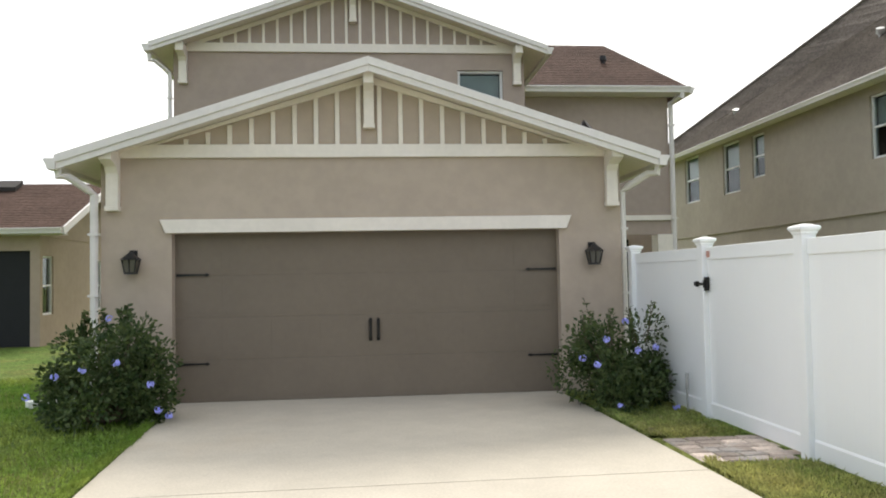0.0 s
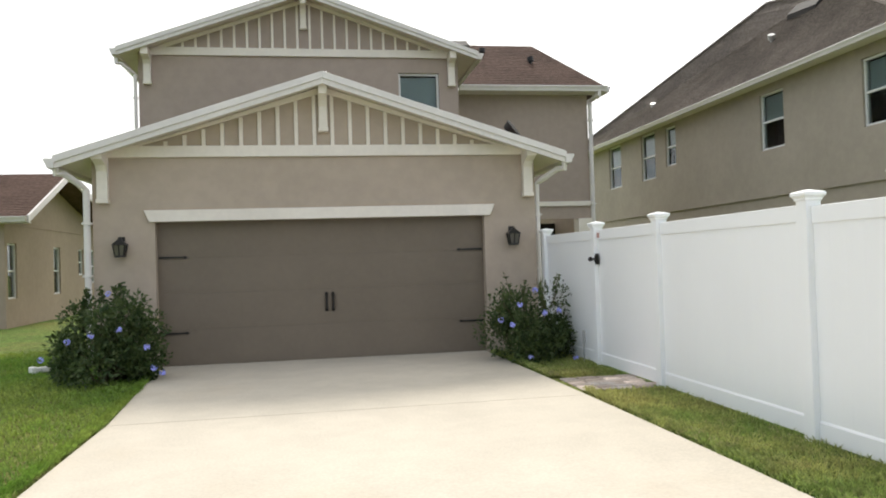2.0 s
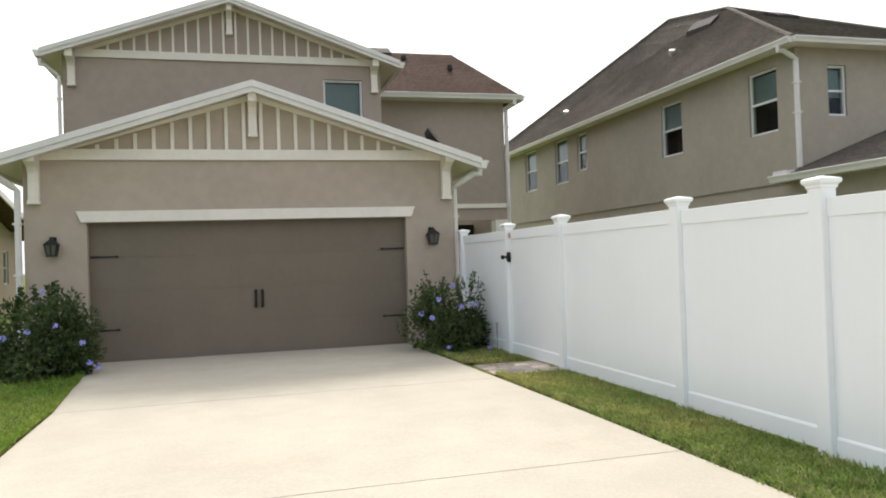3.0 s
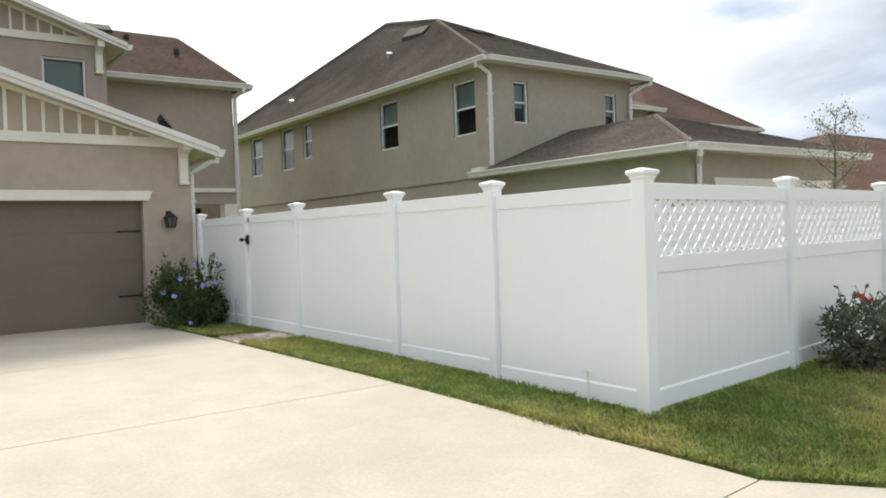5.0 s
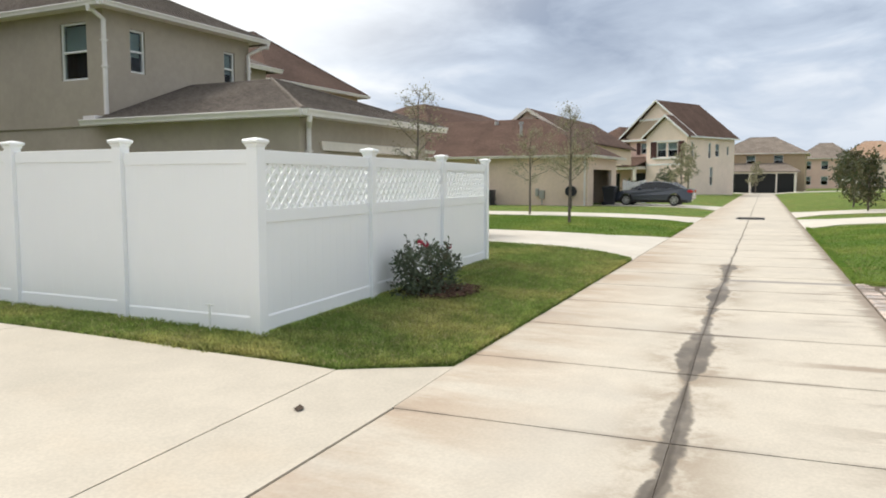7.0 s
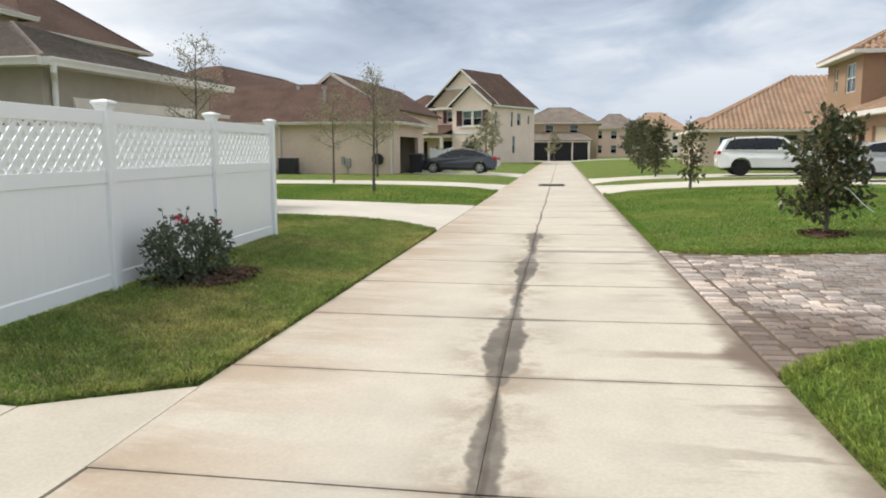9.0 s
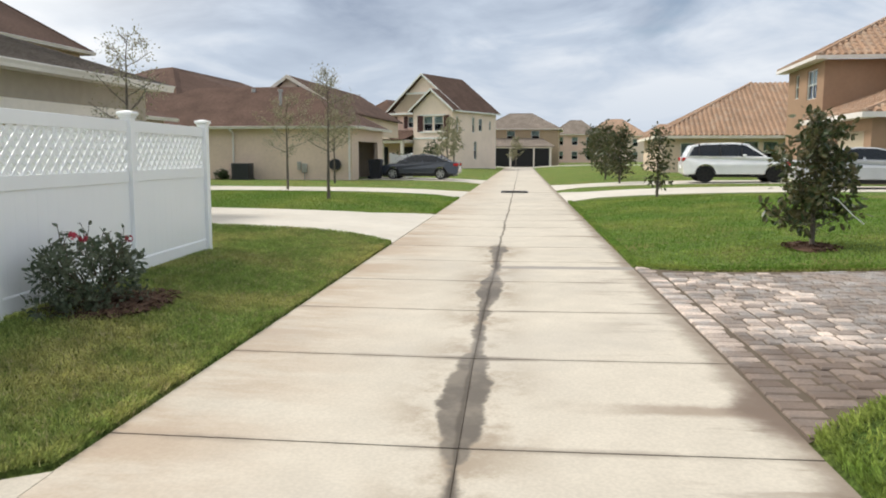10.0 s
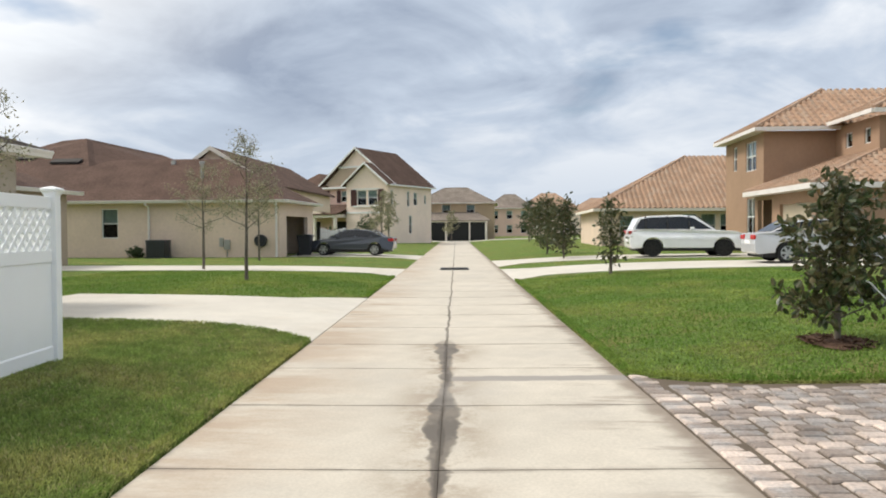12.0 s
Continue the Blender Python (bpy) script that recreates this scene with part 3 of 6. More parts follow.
def gutter_run(b, p, q, out, size=0.12):
    """A gutter box with a lip from p to q; out: the horizontal way it hangs out."""
    p, q, out = Vector(p), Vector(q), Vector(out).normalized()
    up = Vector((0, 0, 1))
    prof = [(0, 0), (size, 0.0), (size * 1.05, -0.02), (size * 0.8, -size * 0.6), (size * 0.7, -size), (0, -size)]
    vs = [p + out * a + up * c for a, c in prof] + [q + out * a + up * c for a, c in prof]
    n = len(prof)
    b.add(vs, [tuple(range(n)), tuple(range(n, 2 * n))] + [(i, (i + 1) % n, n + (i + 1) % n, n + i) for i in range(n)])


def downspout(parent, top, knee, low, w=0.04):
    """A downpipe: out of the gutter at top, back to the wall at knee, down to low."""
    t, k = Vector(top), Vector(knee)
    pts = [t, t + Vector((0, 0, -0.12)), t.lerp(k, 0.25) + Vector((0, 0, -0.03)), t.lerp(k, 0.8), k, Vector((k.x, k.y, low))]
    b = MB().tube(pts, w, 8)
    for z in (k.z - 0.5, (k.z + low) * 0.5):
        b.box(k.x - w * 1.3, k.y - w * 1.1, z, k.x + w * 1.3, k.y + w * 1.1, z + 0.03)
    return b.part("downspout", M_GUTTER, parent, smooth=False)


def box_house(name, label, x0, y0, x1, y1, z1, mat, roofmat, ridge, overhang=0.4, z0=-0.05, wins=(), ztop=None, gutters=True, courses=False, m=None):
    """A house with a hipped roof. ridge: two points (x, y, z), the first nearer the west or south. wins: (face, a0, z0, w, h, kwargs)."""
    h = holder(name, label=label, category="house")
    t = 0.2
    for face in "SWNE":
        holes = [(w[1], w[2], w[1] + w[3], w[2] + w[4]) for w in wins if w[0] == face]
        b = MB()
        if face in "SN":
            wall_with_holes(b, "x", y0 if face == "S" else y1, t if face == "S" else -t, x0, x1, z0, z1, holes)
        else:
            wall_with_holes(b, "y", x0 if face == "W" else x1, t if face == "W" else -t, y0 + t, y1 - t, z0, z1, holes)
        b.part("wall", mat, h)
        for w in wins:
            if w[0] == face:
                window_in(h, face, {"S": y0, "N": y1, "W": x0, "E": x1}[face], w[1], w[2], w[3], w[4], **(w[5] if len(w) > 5 else {}))
    e = z1 + 0.06
    A, B, C, D = (x0 - overhang, y0 - overhang, e), (x1 + overhang, y0 - overhang, e), (x1 + overhang, y1 + overhang, e), (x0 - overhang, y1 + overhang, e)
    r0, r1 = ridge
    if abs(r0[0] - r1[0]) > abs(r0[1] - r1[1]):
        faces = [[A, B, r1, r0], [C, D, r0, r1], [D, A, r0], [B, C, r1]]
    else:
        if abs(r0[2] - r1[2]) < 1e-6:
            faces = [[D, A, r0, r1], [B, C, r1, r0], [A, B, r0], [C, D, r1]]
        else:
            faces = [[D, A, r0], [D, r0, r1], [B, C, r0], [C, r1, r0], [A, B, r0], [C, D, r1]]
    roof_part(h, faces, roofmat)
    if courses:
        hip_courses(h, [(f[0], f[0], f[1], f[2]) if len(f) == 3 and f[1][2] > e + 0.1 else (f[0], f[1], f[2], f[3] if len(f) == 4 else f[2]) for f in faces], roofmat)
    caps = MB()
    for p, q in ((A, r0), (r0, r1), (B, r1 if abs(r0[0] - r1[0]) > abs(r0[1] - r1[1]) else r0), (C, r1), (D, r0 if abs(r0[0] - r1[0]) > abs(r0[1] - r1[1]) else r1)):
        caps.tube([Vector(p) + Vector((0, 0, 0.0)), Vector(q) + Vector((0, 0, 0.0))], 0.05, 6)
    caps.part("ridge_cap", roofmat, h)
    s = MB().box(A[0] + 0.02, A[1] + 0.02, z1 - 0.02, C[0] - 0.02, C[1] - 0.02, z1)
    s.part("soffit", M_TRIM, h)
    if gutters:
        g = MB()
        gutter_run(g, A, B, (0, -1, 0)), gutter_run(g, B, C, (1, 0, 0)), gutter_run(g, C, D, (0, 1, 0)), gutter_run(g, D, A, (-1, 0, 0))
        g.part("gutter", M_GUTTER, h)
    return h


# -- the house with the garage --
house = holder("house", label="taupe stucco two-storey house with cream gable battens and garage", category="house")
GX0, GX1, GY = -3.18, 3.40, 10.10
gx, gz, gs = 0.13, 4.42, 0.325                      # garage gable: middle, apex, slope
b = MB()
wall_with_holes(b, "x", GY, 0.22, GX0, GX1, 0.05, 3.27, [(-2.33, 0.05, 2.57, 2.32)])
b.prism([(GX0, 3.27), (GX1, 3.27), (GX1, gz - gs * (GX1 - gx) - 0.05), (gx, gz - 0.05), (GX0, gz - gs * (gx - GX0) - 0.05)], "y", GY, GY + 0.22)
b.box(GX0, GY + 0.22, 0.05, GX0 + 0.22, 15.4, 3.3).box(GX1 - 0.22, GY + 0.22, 0.05, GX1, 18.0, 3.3)
b.part("wall", M_STUCCO, house)


def gable_roof(parent, cx, apex, slope, xa, xb, ya, yb, mat, fas=0.155):
    """Two roof planes with rake boards at the front, a soffit and side gutters."""
    za, zb = apex - slope * (cx - xa), apex - slope * (xb - cx)
    roof_part(parent, [[(xa, ya, za), (cx, ya, apex), (cx, yb, apex), (xa, yb, za)], [(cx, ya, apex), (xb, ya, zb), (xb, yb, zb), (cx, yb, apex)]], mat, 0.06)
    hip_courses(parent, [((xa, ya, za), (xa, yb, za), (cx, yb, apex), (cx, ya, apex)), ((xb, yb, zb), (xb, ya, zb), (cx, ya, apex), (cx, yb, apex))], mat)
    r = MB()
    y0, y1 = ya - 0.03, ya
    for (p, zp), (q, zq) in (((xa, za), (cx, apex)), ((cx, apex), (xb, zb))):
        r.prism([(p, zp + 0.025), (q, zq + 0.025), (q, zq - fas * 0.5), (p, zp - fas * 0.5)], "y", y0 - 0.015, y1)
        r.prism([(p, zp - fas * 0.5 + 0.012), (q, zq - fas * 0.5 + 0.012), (q, zq - fas), (p, zp - fas)], "y", y0 + 0.008, y1 + 0.01)
    r.part("rake_board", M_GUTTER, parent, 0.006)
    so = MB()
    for (p, zp), (q, zq) in (((xa, za), (cx, apex)), ((cx, apex), (xb, zb))):
        so.prism([(p, zp - 0.075), (q, zq - 0.075), (q, zq - 0.10), (p, zp - 0.10)], "y", ya + 0.02, yb)
    so.part("soffit", M_TRIM, parent)
    g = MB()
    gutter_run(g, (xa + 0.02, ya - 0.05, za - 0.02), (xa + 0.02, yb, za - 0.02), (-1, 0, 0), 0.13)
    g.part("gutter", M_GUTTER, parent)
    g = MB()
    gutter_run(g, (xb - 0.02, ya - 0.05, zb - 0.02), (xb - 0.02, yb, zb - 0.02), (1, 0, 0), 0.13)
    g.part("gutter", M_GUTTER, parent)


def gable_front(parent, cx, apex, slope, xa, xb, y, z0, band, n, drop, bw=0.055, raker=0.095):
    """Frieze, rake trim and battens on a gable wall whose face is at y."""
    t = MB().box(xa, y - 0.05, z0, xb, y, z0 + band)
    for s, xe in ((-1, xa), (1, xb)):
        ze = apex - slope * abs(xe - cx) - drop
        t.prism([(cx, apex - drop), (xe, ze), (xe, max(ze - raker, z0 + 0.03)), (cx, apex - drop - raker)], "y", y - 0.044, y)
    t.part("trim", M_TRIM, parent, 0.005)
    for i in range(n):
        x = cx + (i - (n - 1) / 2) * 0.268
        top = apex - drop - raker - slope * abs(x - cx) + 0.02
        if top > z0 + band + 0.05:
            MB().box(x - bw / 2, y - 0.034, z0 + band, x + bw / 2, y, top).part("batten", M_TRIM, parent, 0.004)


def bracket(parent, x, y, z_top, z_low, depth=0.36, w=0.15):
    """A knee bracket under an eave: a stepped post with an outreaching head."""
    h = z_top - z_low
    b = MB().prism([(y, z_low + 0.06), (y - 0.10, z_low + 0.06), (y - 0.10, z_top - 0.30), (y - 0.16, z_top - 0.22), (y - depth, z_top - 0.16), (y - depth, z_top), (y, z_top)], "x", x - w / 2, x + w / 2)
    b.box(x - w / 2 - 0.01, y - 0.12, z_low, x + w / 2 + 0.01, y, z_low + 0.06)
    b.part("bracket", M_TRIM, parent, 0.008)


gable_roof(house, gx, gz, gs, -3.57, 3.80, 9.70, 15.38, M_ROOF_BROWN)
gable_front(house, gx, gz, gs, -2.97, 3.20, GY, 3.26, 0.165, 18, 0.11)
bracket(house, -3.02, GY, 3.36, 2.60)
bracket(house, 3.27, GY, 3.36, 2.60)
bracket(house, gx, GY, 4.30, 3.62, 0.34, 0.13)
downspout(house, (-3.56, 9.78, 3.12), (-3.24, 10.04, 2.80), 0.3, 0.048)
downspout(house, (3.80, 9.80, 3.12), (3.455, 10.2, 2.80), 0.1, 0.048)
# Door head trim, jamb reveals and the sectional door.
MB().prism([(-2.47, 2.49), (2.73, 2.49), (2.66, 2.32), (-2.40, 2.32)], "y", GY - 0.05, GY).part("door_trim", M_TRIM, house, 0.006)
door = holder("garage_door")
door.parent = house
gy = GY + 0.15
for i in range(4):
    z0 = 0.2 + i * 0.53
    s = MB().box(-2.33, gy, z0, 2.57, gy + 0.05, z0 + 0.5285)
    for k in range(8):
        xa = -2.33 + 4.9 * (k + 0.06) / 8
        xb = -2.33 + 4.9 * (k + 0.94) / 8
        s.box(xa, gy - 0.003, z0 + 0.06, xb, gy, z0 + 0.47)
    s.part("panel", M_DOOR, door, 0.004)
MB().box(-2.9, gy + 0.08, 0.0, 3.1, gy + 0.12, 2.9).part("backing", M_DARK, door)
MB().box(-2.35, GY + 0.04, 0.17, 2.59, GY + 0.17, 0.198).part("sill", M_CONC_FAR, door)
for x, s in ((-2.31, 1), (2.55, -1)):
    for z in (0.68, 1.80):
        MB().prism([(x, z + 0.017), (x + s * 0.34, z + 0.010), (x + s * 0.37, z + 0.022), (x + s * 0.41, z), (x + s * 0.37, z - 0.022), (x + s * 0.34, z - 0.010), (x, z - 0.017)], "y", gy - 0.02, gy - 0.007).part("strap_hinge", M_BLACK, door)
for x in (0.11, 0.21):
    hb = MB().tube([(x, gy, 1.19), (x, gy - 0.05, 1.17), (x, gy - 0.05, 0.96), (x, gy, 0.94)], 0.018, 6)
    hb.box(x - 0.022, gy - 0.012, 0.92, x + 0.022, gy, 0.985).box(x - 0.022, gy - 0.012, 1.145, x + 0.022, gy, 1.21)
    hb.part("handle", M_BLACK, door)


def lantern(x, z, y):
    """A tapered black wall lantern."""
    l = holder("wall_lantern", pose(x, y, z) @ Matrix.Scale(0.8, 4), label="black metal lantern on the stucco garage wall", category="wall lamp", group="garage lanterns")
    b = MB().box(-0.06, -0.02, -0.02, 0.06, 0, 0.17).tube([(0, -0.02, 0.12), (0, -0.09, 0.14), (0, -0.13, 0.12)], 0.014, 6)
    c = (0, -0.14)
    for r0, r1, z0, z1 in ((0.13, 0.05, 0.02, 0.10), (0.05, 0.03, 0.10, 0.13), (0.085, 0.07, -0.20, -0.17)):
        b.add([(c[0] + sx * r0, c[1] + sy * r0, z0) for sx, sy in ((-1, -1), (1, -1), (1, 1), (-1, 1))] + [(c[0] + sx * r1, c[1] + sy * r1, z1) for sx, sy in ((-1, -1), (1, -1), (1, 1), (-1, 1))],
              [(0, 1, 2, 3), (4, 5, 6, 7), (0, 1, 5, 4), (1, 2, 6, 5), (2, 3, 7, 6), (3, 0, 4, 7)])
    for sx, sy in ((-1, -1), (1, -1), (1, 1), (-1, 1), (0, -1)):
        b.tube([(c[0] + sx * 0.105, c[1] + sy * 0.105, 0.02), (c[0] + sx * 0.072, c[1] + sy * 0.072, -0.18)], 0.011, 4)
    b.part("lantern_body", M_BLACK, l)
    MB().add([(c[0] + sx * 0.066, c[1] + sy * 0.066, -0.17) for sx, sy in ((-1, -1), (1, -1), (1, 1), (-1, 1))] + [(c[0] + sx * 0.095, c[1] + sy * 0.095, 0.02) for sx, sy in ((-1, -1), (1, -1), (1, 1), (-1, 1))],
             [(0, 1, 5, 4), (1, 2, 6, 5), (2, 3, 7, 6), (3, 0, 4, 7)]).part("glass", M_LAMPGLASS, l)


lantern(-2.79, 1.98, GY)
lantern(3.00, 2.00, GY)

# Upper storey.
ux, uz, us_ = -0.15, 7.56, 0.35
UX0, UX1, UY = -3.61, 3.26, 15.4
b = MB()
wall_with_holes(b, "x", UY, 0.2, UX0, UX1, 2.5, 6.2, [(1.91, 4.45, 2.82, 5.86)])
b.prism([(UX0, 6.2), (UX1, 6.2), (UX1, uz - us_ * (UX1 - ux) - 0.05), (ux, uz - 0.05), (UX0, uz - us_ * (ux - UX0) - 0.05)], "y", UY, UY + 0.2)
b.box(UX0, UY + 0.2, 2.5, UX0 + 0.2, 24, 6.2).box(UX1 - 0.2, UY + 0.2, 2.5, UX1, 18.0, 6.2)
b.part("wall", M_STUCCO_UP, house)
gable_roof(house, ux, uz, us_, -3.97, 3.66, 15.0, 24.0, M_ROOF_BROWN)
gable_front(house, ux, uz, us_, -3.35, 3.05, UY, 6.19, 0.17, 22, 0.11, 0.05, 0.085)
bracket(house, -3.42, UY, 6.28, 5.55)
bracket(house, 3.10, UY, 6.28, 5.55)
bracket(house, ux, UY, 7.42, 6.78, 0.34, 0.13)
downspout(house, (-3.98, 15.1, 6.05), (-3.665, 15.35, 5.75), 3.0)
window_in(house, "S", UY, 1.91, 4.45, 0.91, 1.41, blind=0.95, mull=0)
# Right wing with a hipped roof.
b = MB()
wall_with_holes(b, "x", 18.0, 0.2, UX1, 7.27, 2.66, 6.0, [])
b.box(7.07, 18.2, 0.0, 7.27, 24, 6.0)
b.part("wall", M_STUCCO_UP, house)
MB().box(UX1, 17.95, 3.0, 7.29, 18.0, 3.12).box(6.9, 17.9, 0.0, 7.3, 18.3, 2.66).part("belt_trim", M_TRIM, house)
# Dark sheet closing the porch, with its shade put into the colour.
MB().box(UX1, 20.5, 0.0, 7.07, 20.6, 2.66).part("porch_back_shade", M_DARK, house)
wa, wb, wr0, wr1 = (3.0, 17.6, 6.10), (7.65, 17.6, 6.10), (2.5, 20.6, 8.0), (6.55, 20.6, 8.0)
wc = (7.65, 24.4, 6.1)
roof_part(house, [[wa, wb, wr1, wr0], [wb, wc, (6.55, 23.0, 8.0), wr1]], M_ROOF_BROWN, 0.06)
hip_courses(house, [(wa, wb, wr1, wr0), (wb, wc, (6.55, 23.0, 8.0), wr1)], M_ROOF_BROWN)
g = MB()
gutter_run(g, (3.7, 17.6, 6.1), wb, (0, -1, 0), 0.14), gutter_run(g, wb, wc, (1, 0, 0), 0.14)
g.box(3.3, 17.6, 5.96, 7.65, 18.0, 5.98)
g.part("gutter", M_GUTTER, house)
downspout(house, (7.45, 17.55, 5.98), (7.32, 17.93, 5.75), 0.3, 0.06)
for x, y, z in ((4.9, 20.0, 7.55), (6.1, 19.2, 7.1)):
    v = MB().tube([(x, y, z - 0.1), (x, y, z + 0.08), (x, y, z + 0.082), (x, y, z + 0.20)], [0.05, 0.05, 0.09, 0.08], 8)
    v.part("roof_vent", M_BLACK, house)
MB().slab([(3.75, 20.1, 7.86), (4.55, 20.1, 7.86), (4.55, 20.5, 8.1), (3.75, 20.5, 8.1)], 0.08).part("skylight", M_SOLAR, house)
dish = holder("satellite_dish", pose(3.66, 12.6, 3.82), label="small dark dish on the garage roof slope", category="satellite dish")
d = MB().tube([(-0.1, 0, -0.68), (0, 0, -0.2), (0, 0, 0.16)], 0.022, 6)
d.tube([(0.1, -0.06, 0.30), (0.0, 0.0, 0.22), (-0.03, 0.02, 0.20)], [0.19, 0.15, 0.03], 14)
d.part("dish_bowl", M_SOLAR, dish)

# -- grey neighbour --
W = dict(blind=0.5)
grey = box_house("house", "olive-grey stucco two-storey house with dark shingle hip roof", 11.25, 11.07, 16.54, 31.0, 5.82, M_GREY, M_ROOF_GREY, ((13.9, 16.85, 8.65), (13.9, 19.9, 9.25)), courses=True,
                 wins=[("W", 11.66, 4.13, 0.95, 1.41, W), ("W", 15.32, 4.17, 1.0, 1.42, W), ("W", 20.94, 4.45, 0.72, 1.25, W), ("W", 22.42, 4.18, 1.1, 1.57, W), ("W", 25.31, 4.18, 1.15, 1.58, W),
                       ("W", 17.0, 1.0, 1.8, 1.45, dict(cols=2, mull=0)), ("S", 12.05, 4.36, 0.48, 1.08, dict(blind=0.6)), ("S", 15.45, 4.42, 0.45, 0.97, dict(blind=0.6))])
MB().box(11.20, 11.04, 2.98, 11.25, 31.0, 3.05).part("belt_trim", M_GREY, grey)
downspout(grey, (10.78, 11.0, 5.78), (11.16, 10.95, 5.5), 3.25, 0.055)
downspout(grey, (16.85, 10.6, 5.78), (16.4, 10.98, 5.4), 3.3, 0.055)
sv = MB()
sv.slab([(13.2, 16.7, 8.12), (13.2, 17.9, 8.22), (13.5, 17.9, 8.52), (13.5, 16.7, 8.40)], 0.14)
sv.part("skylight", M_SOLAR, grey)
sv = MB().slab([(13.75, 14.6, 7.74), (14.45, 14.6, 7.74), (14.4, 15.1, 7.97), (13.75, 15.1, 7.97)], 0.1)
sv.part("skylight", M_SOLAR, grey)
for y, x, z in ((17.6, 12.5, 7.45), (24.0, 12.0, 6.9)):
    pv_ = MB().tube([(x, y, z - 0.3), (x, y, z - 0.02), (x - 0.01, y - 0.01, z - 0.01), (x - 0.05, y - 0.07, z + 0.10)], [0.05, 0.05, 0.10, 0.10], 8)
    pv_.part("roof_vent", M_METAL, grey)
# A set-back wing.
b = MB()
b.box(16.54, 14.7, 3.0, 21.8, 14.9, 5.86).box(21.6, 14.9, 0.0, 21.8, 22, 5.86).box(16.54, 14.7, 0.0, 21.8, 14.9, 3.0)
b.part("wall", M_GREY, grey)
roof_part(grey, [[(16.0, 14.3, 5.92), (22.2, 14.3, 5.92), (19.4, 18.0, 7.6), (16.0, 18.0, 7.6)], [(22.2, 14.3, 5.92), (22.2, 22.4, 5.92), (19.4, 18.0, 7.6)]], M_ROOF_GREY)
g = MB()
gutter_run(g, (16.9, 14.3, 5.92), (22.2, 14.3, 5.92), (0, -1, 0), 0.14)
g.part("gutter", M_GUTTER, grey)
# Its low garage.
b = MB()
wall_with_holes(b, "x", 5.3, 0.2, 11.25, 17.0, 0.0, 3.02, [(12.2, 0.0, 16.2, 2.3)])
b.box(11.25, 5.5, 0.0, 11.45, 11.07, 3.02).box(16.8, 5.5, 0.0, 17.0, 11.07, 3.02)
b.part("wall", M_GREY, grey)
MB().box(12.2, 5.42, 0.1, 16.2, 5.46, 2.3).part("garage_door", M_DOORTAN, grey)
MB().prism([(12.05, 2.3), (16.35, 2.3), (16.42, 2.5), (11.98, 2.5)], "y", 5.25, 5.3).part("door_trim", M_TRIM, grey)
LA, LB, LC, LD, LR0, LR1 = (10.85, 4.92, 3.1), (17.4, 4.92, 3.1), (17.4, 11.06, 3.1), (10.85, 11.06, 3.1), (14.12, 8.3, 4.28), (14.12, 11.06, 4.28)
roof_part(grey, [[LA, LB, LR0], [LD, LA, LR0, LR1], [LB, LC, LR1, LR0]], M_ROOF_GREY, 0.06)
hip_courses(grey, [(LA, LB, LR0, LR0), (LD, LA, LR0, LR1), (LB, LC, LR1, LR0)], M_ROOF_GREY)
MB().tube([LA, LR0], 0.05, 6).tube([LB, LR0], 0.05, 6).part("ridge_cap", M_ROOF_GREY, grey)
g = MB()
gutter_run(g, LA, LB, (0, -1, 0), 0.14), gutter_run(g, (10.85, 11.4, 3.1), LA, (-1, 0, 0), 0.14)
g.box(10.87, 4.94, 2.98, 17.38, 5.3, 3.0).box(10.87, 5.3, 2.98, 11.25, 11.4, 3.0).box(10.85, 11.0, 3.1, 11.22, 11.4, 3.2)
g.part("gutter", M_GUTTER, grey)
downspout(grey, (11.0, 4.85, 3.0), (11.5, 5.24, 2.75), 0.2, 0.055)

# -- neighbour beyond the side lawn, seen past the garage's left corner --
nb = holder("house", label="tan stucco one-storey house with brown shingle roof", category="house")
NX, NY = -8.2, 20.6
NB_WINS = ((20.76, 0.97, 0.68, 1.52), (24.5, 0.97, 0.66, 1.5), (27.1, 1.55, 0.6, 0.9), (28.55, 1.25, 0.65, 1.22))
b = MB()
wall_with_holes(b, "y", NX, -0.2, NY, 31.0, 0.1, 3.2, [(a0, z0, a0 + w, z0 + h) for a0, z0, w, h in NB_WINS])
wall_with_holes(b, "x", NY, 0.2, -20.0, NX - 0.2, 0.1, 3.2, [(-14.0, 0.1, NX - 0.24, 2.62)])
b.prism([(NY, 3.2), (29.6, 3.2), (23.9, 4.55)], "x", NX - 0.2, NX)
b.part("wall", M_TAN2, nb)
for a0, z0, w, h in NB_WINS:
    window_in(nb, "E", NX, a0, z0, w, h)
MB().box(NX, NY, 2.98, NX + 0.02, 31.0, 3.04).part("belt_trim", M_TAN2, nb)
MB().box(-14.0, NY + 0.1, 0.15, NX - 0.24, NY + 0.13, 2.62).part("screen", M_SCREEN, nb)
MB().box(-14.0, NY + 0.05, 0.1, NX - 0.24, NY + 0.1, 0.2).box(-11.2, NY + 0.05, 0.2, -11.12, NY + 0.1, 2.62).part("screen_frame", M_BLACK, nb)
na, nr, nk = (20.2, 3.16), (23.85, 4.72), (31.6, 3.05)
roof_part(nb, [[(-20.5, na[0], na[1]), (-7.5, na[0], na[1]), (-7.5, nr[0], nr[1]), (-20.5, nr[0], nr[1])], [(-20.5, nk[0], nk[1]), (-20.5, nr[0], nr[1]), (-7.5, nr[0], nr[1]), (-7.5, nk[0], nk[1])]], M_ROOF_BROWN, 0.12)
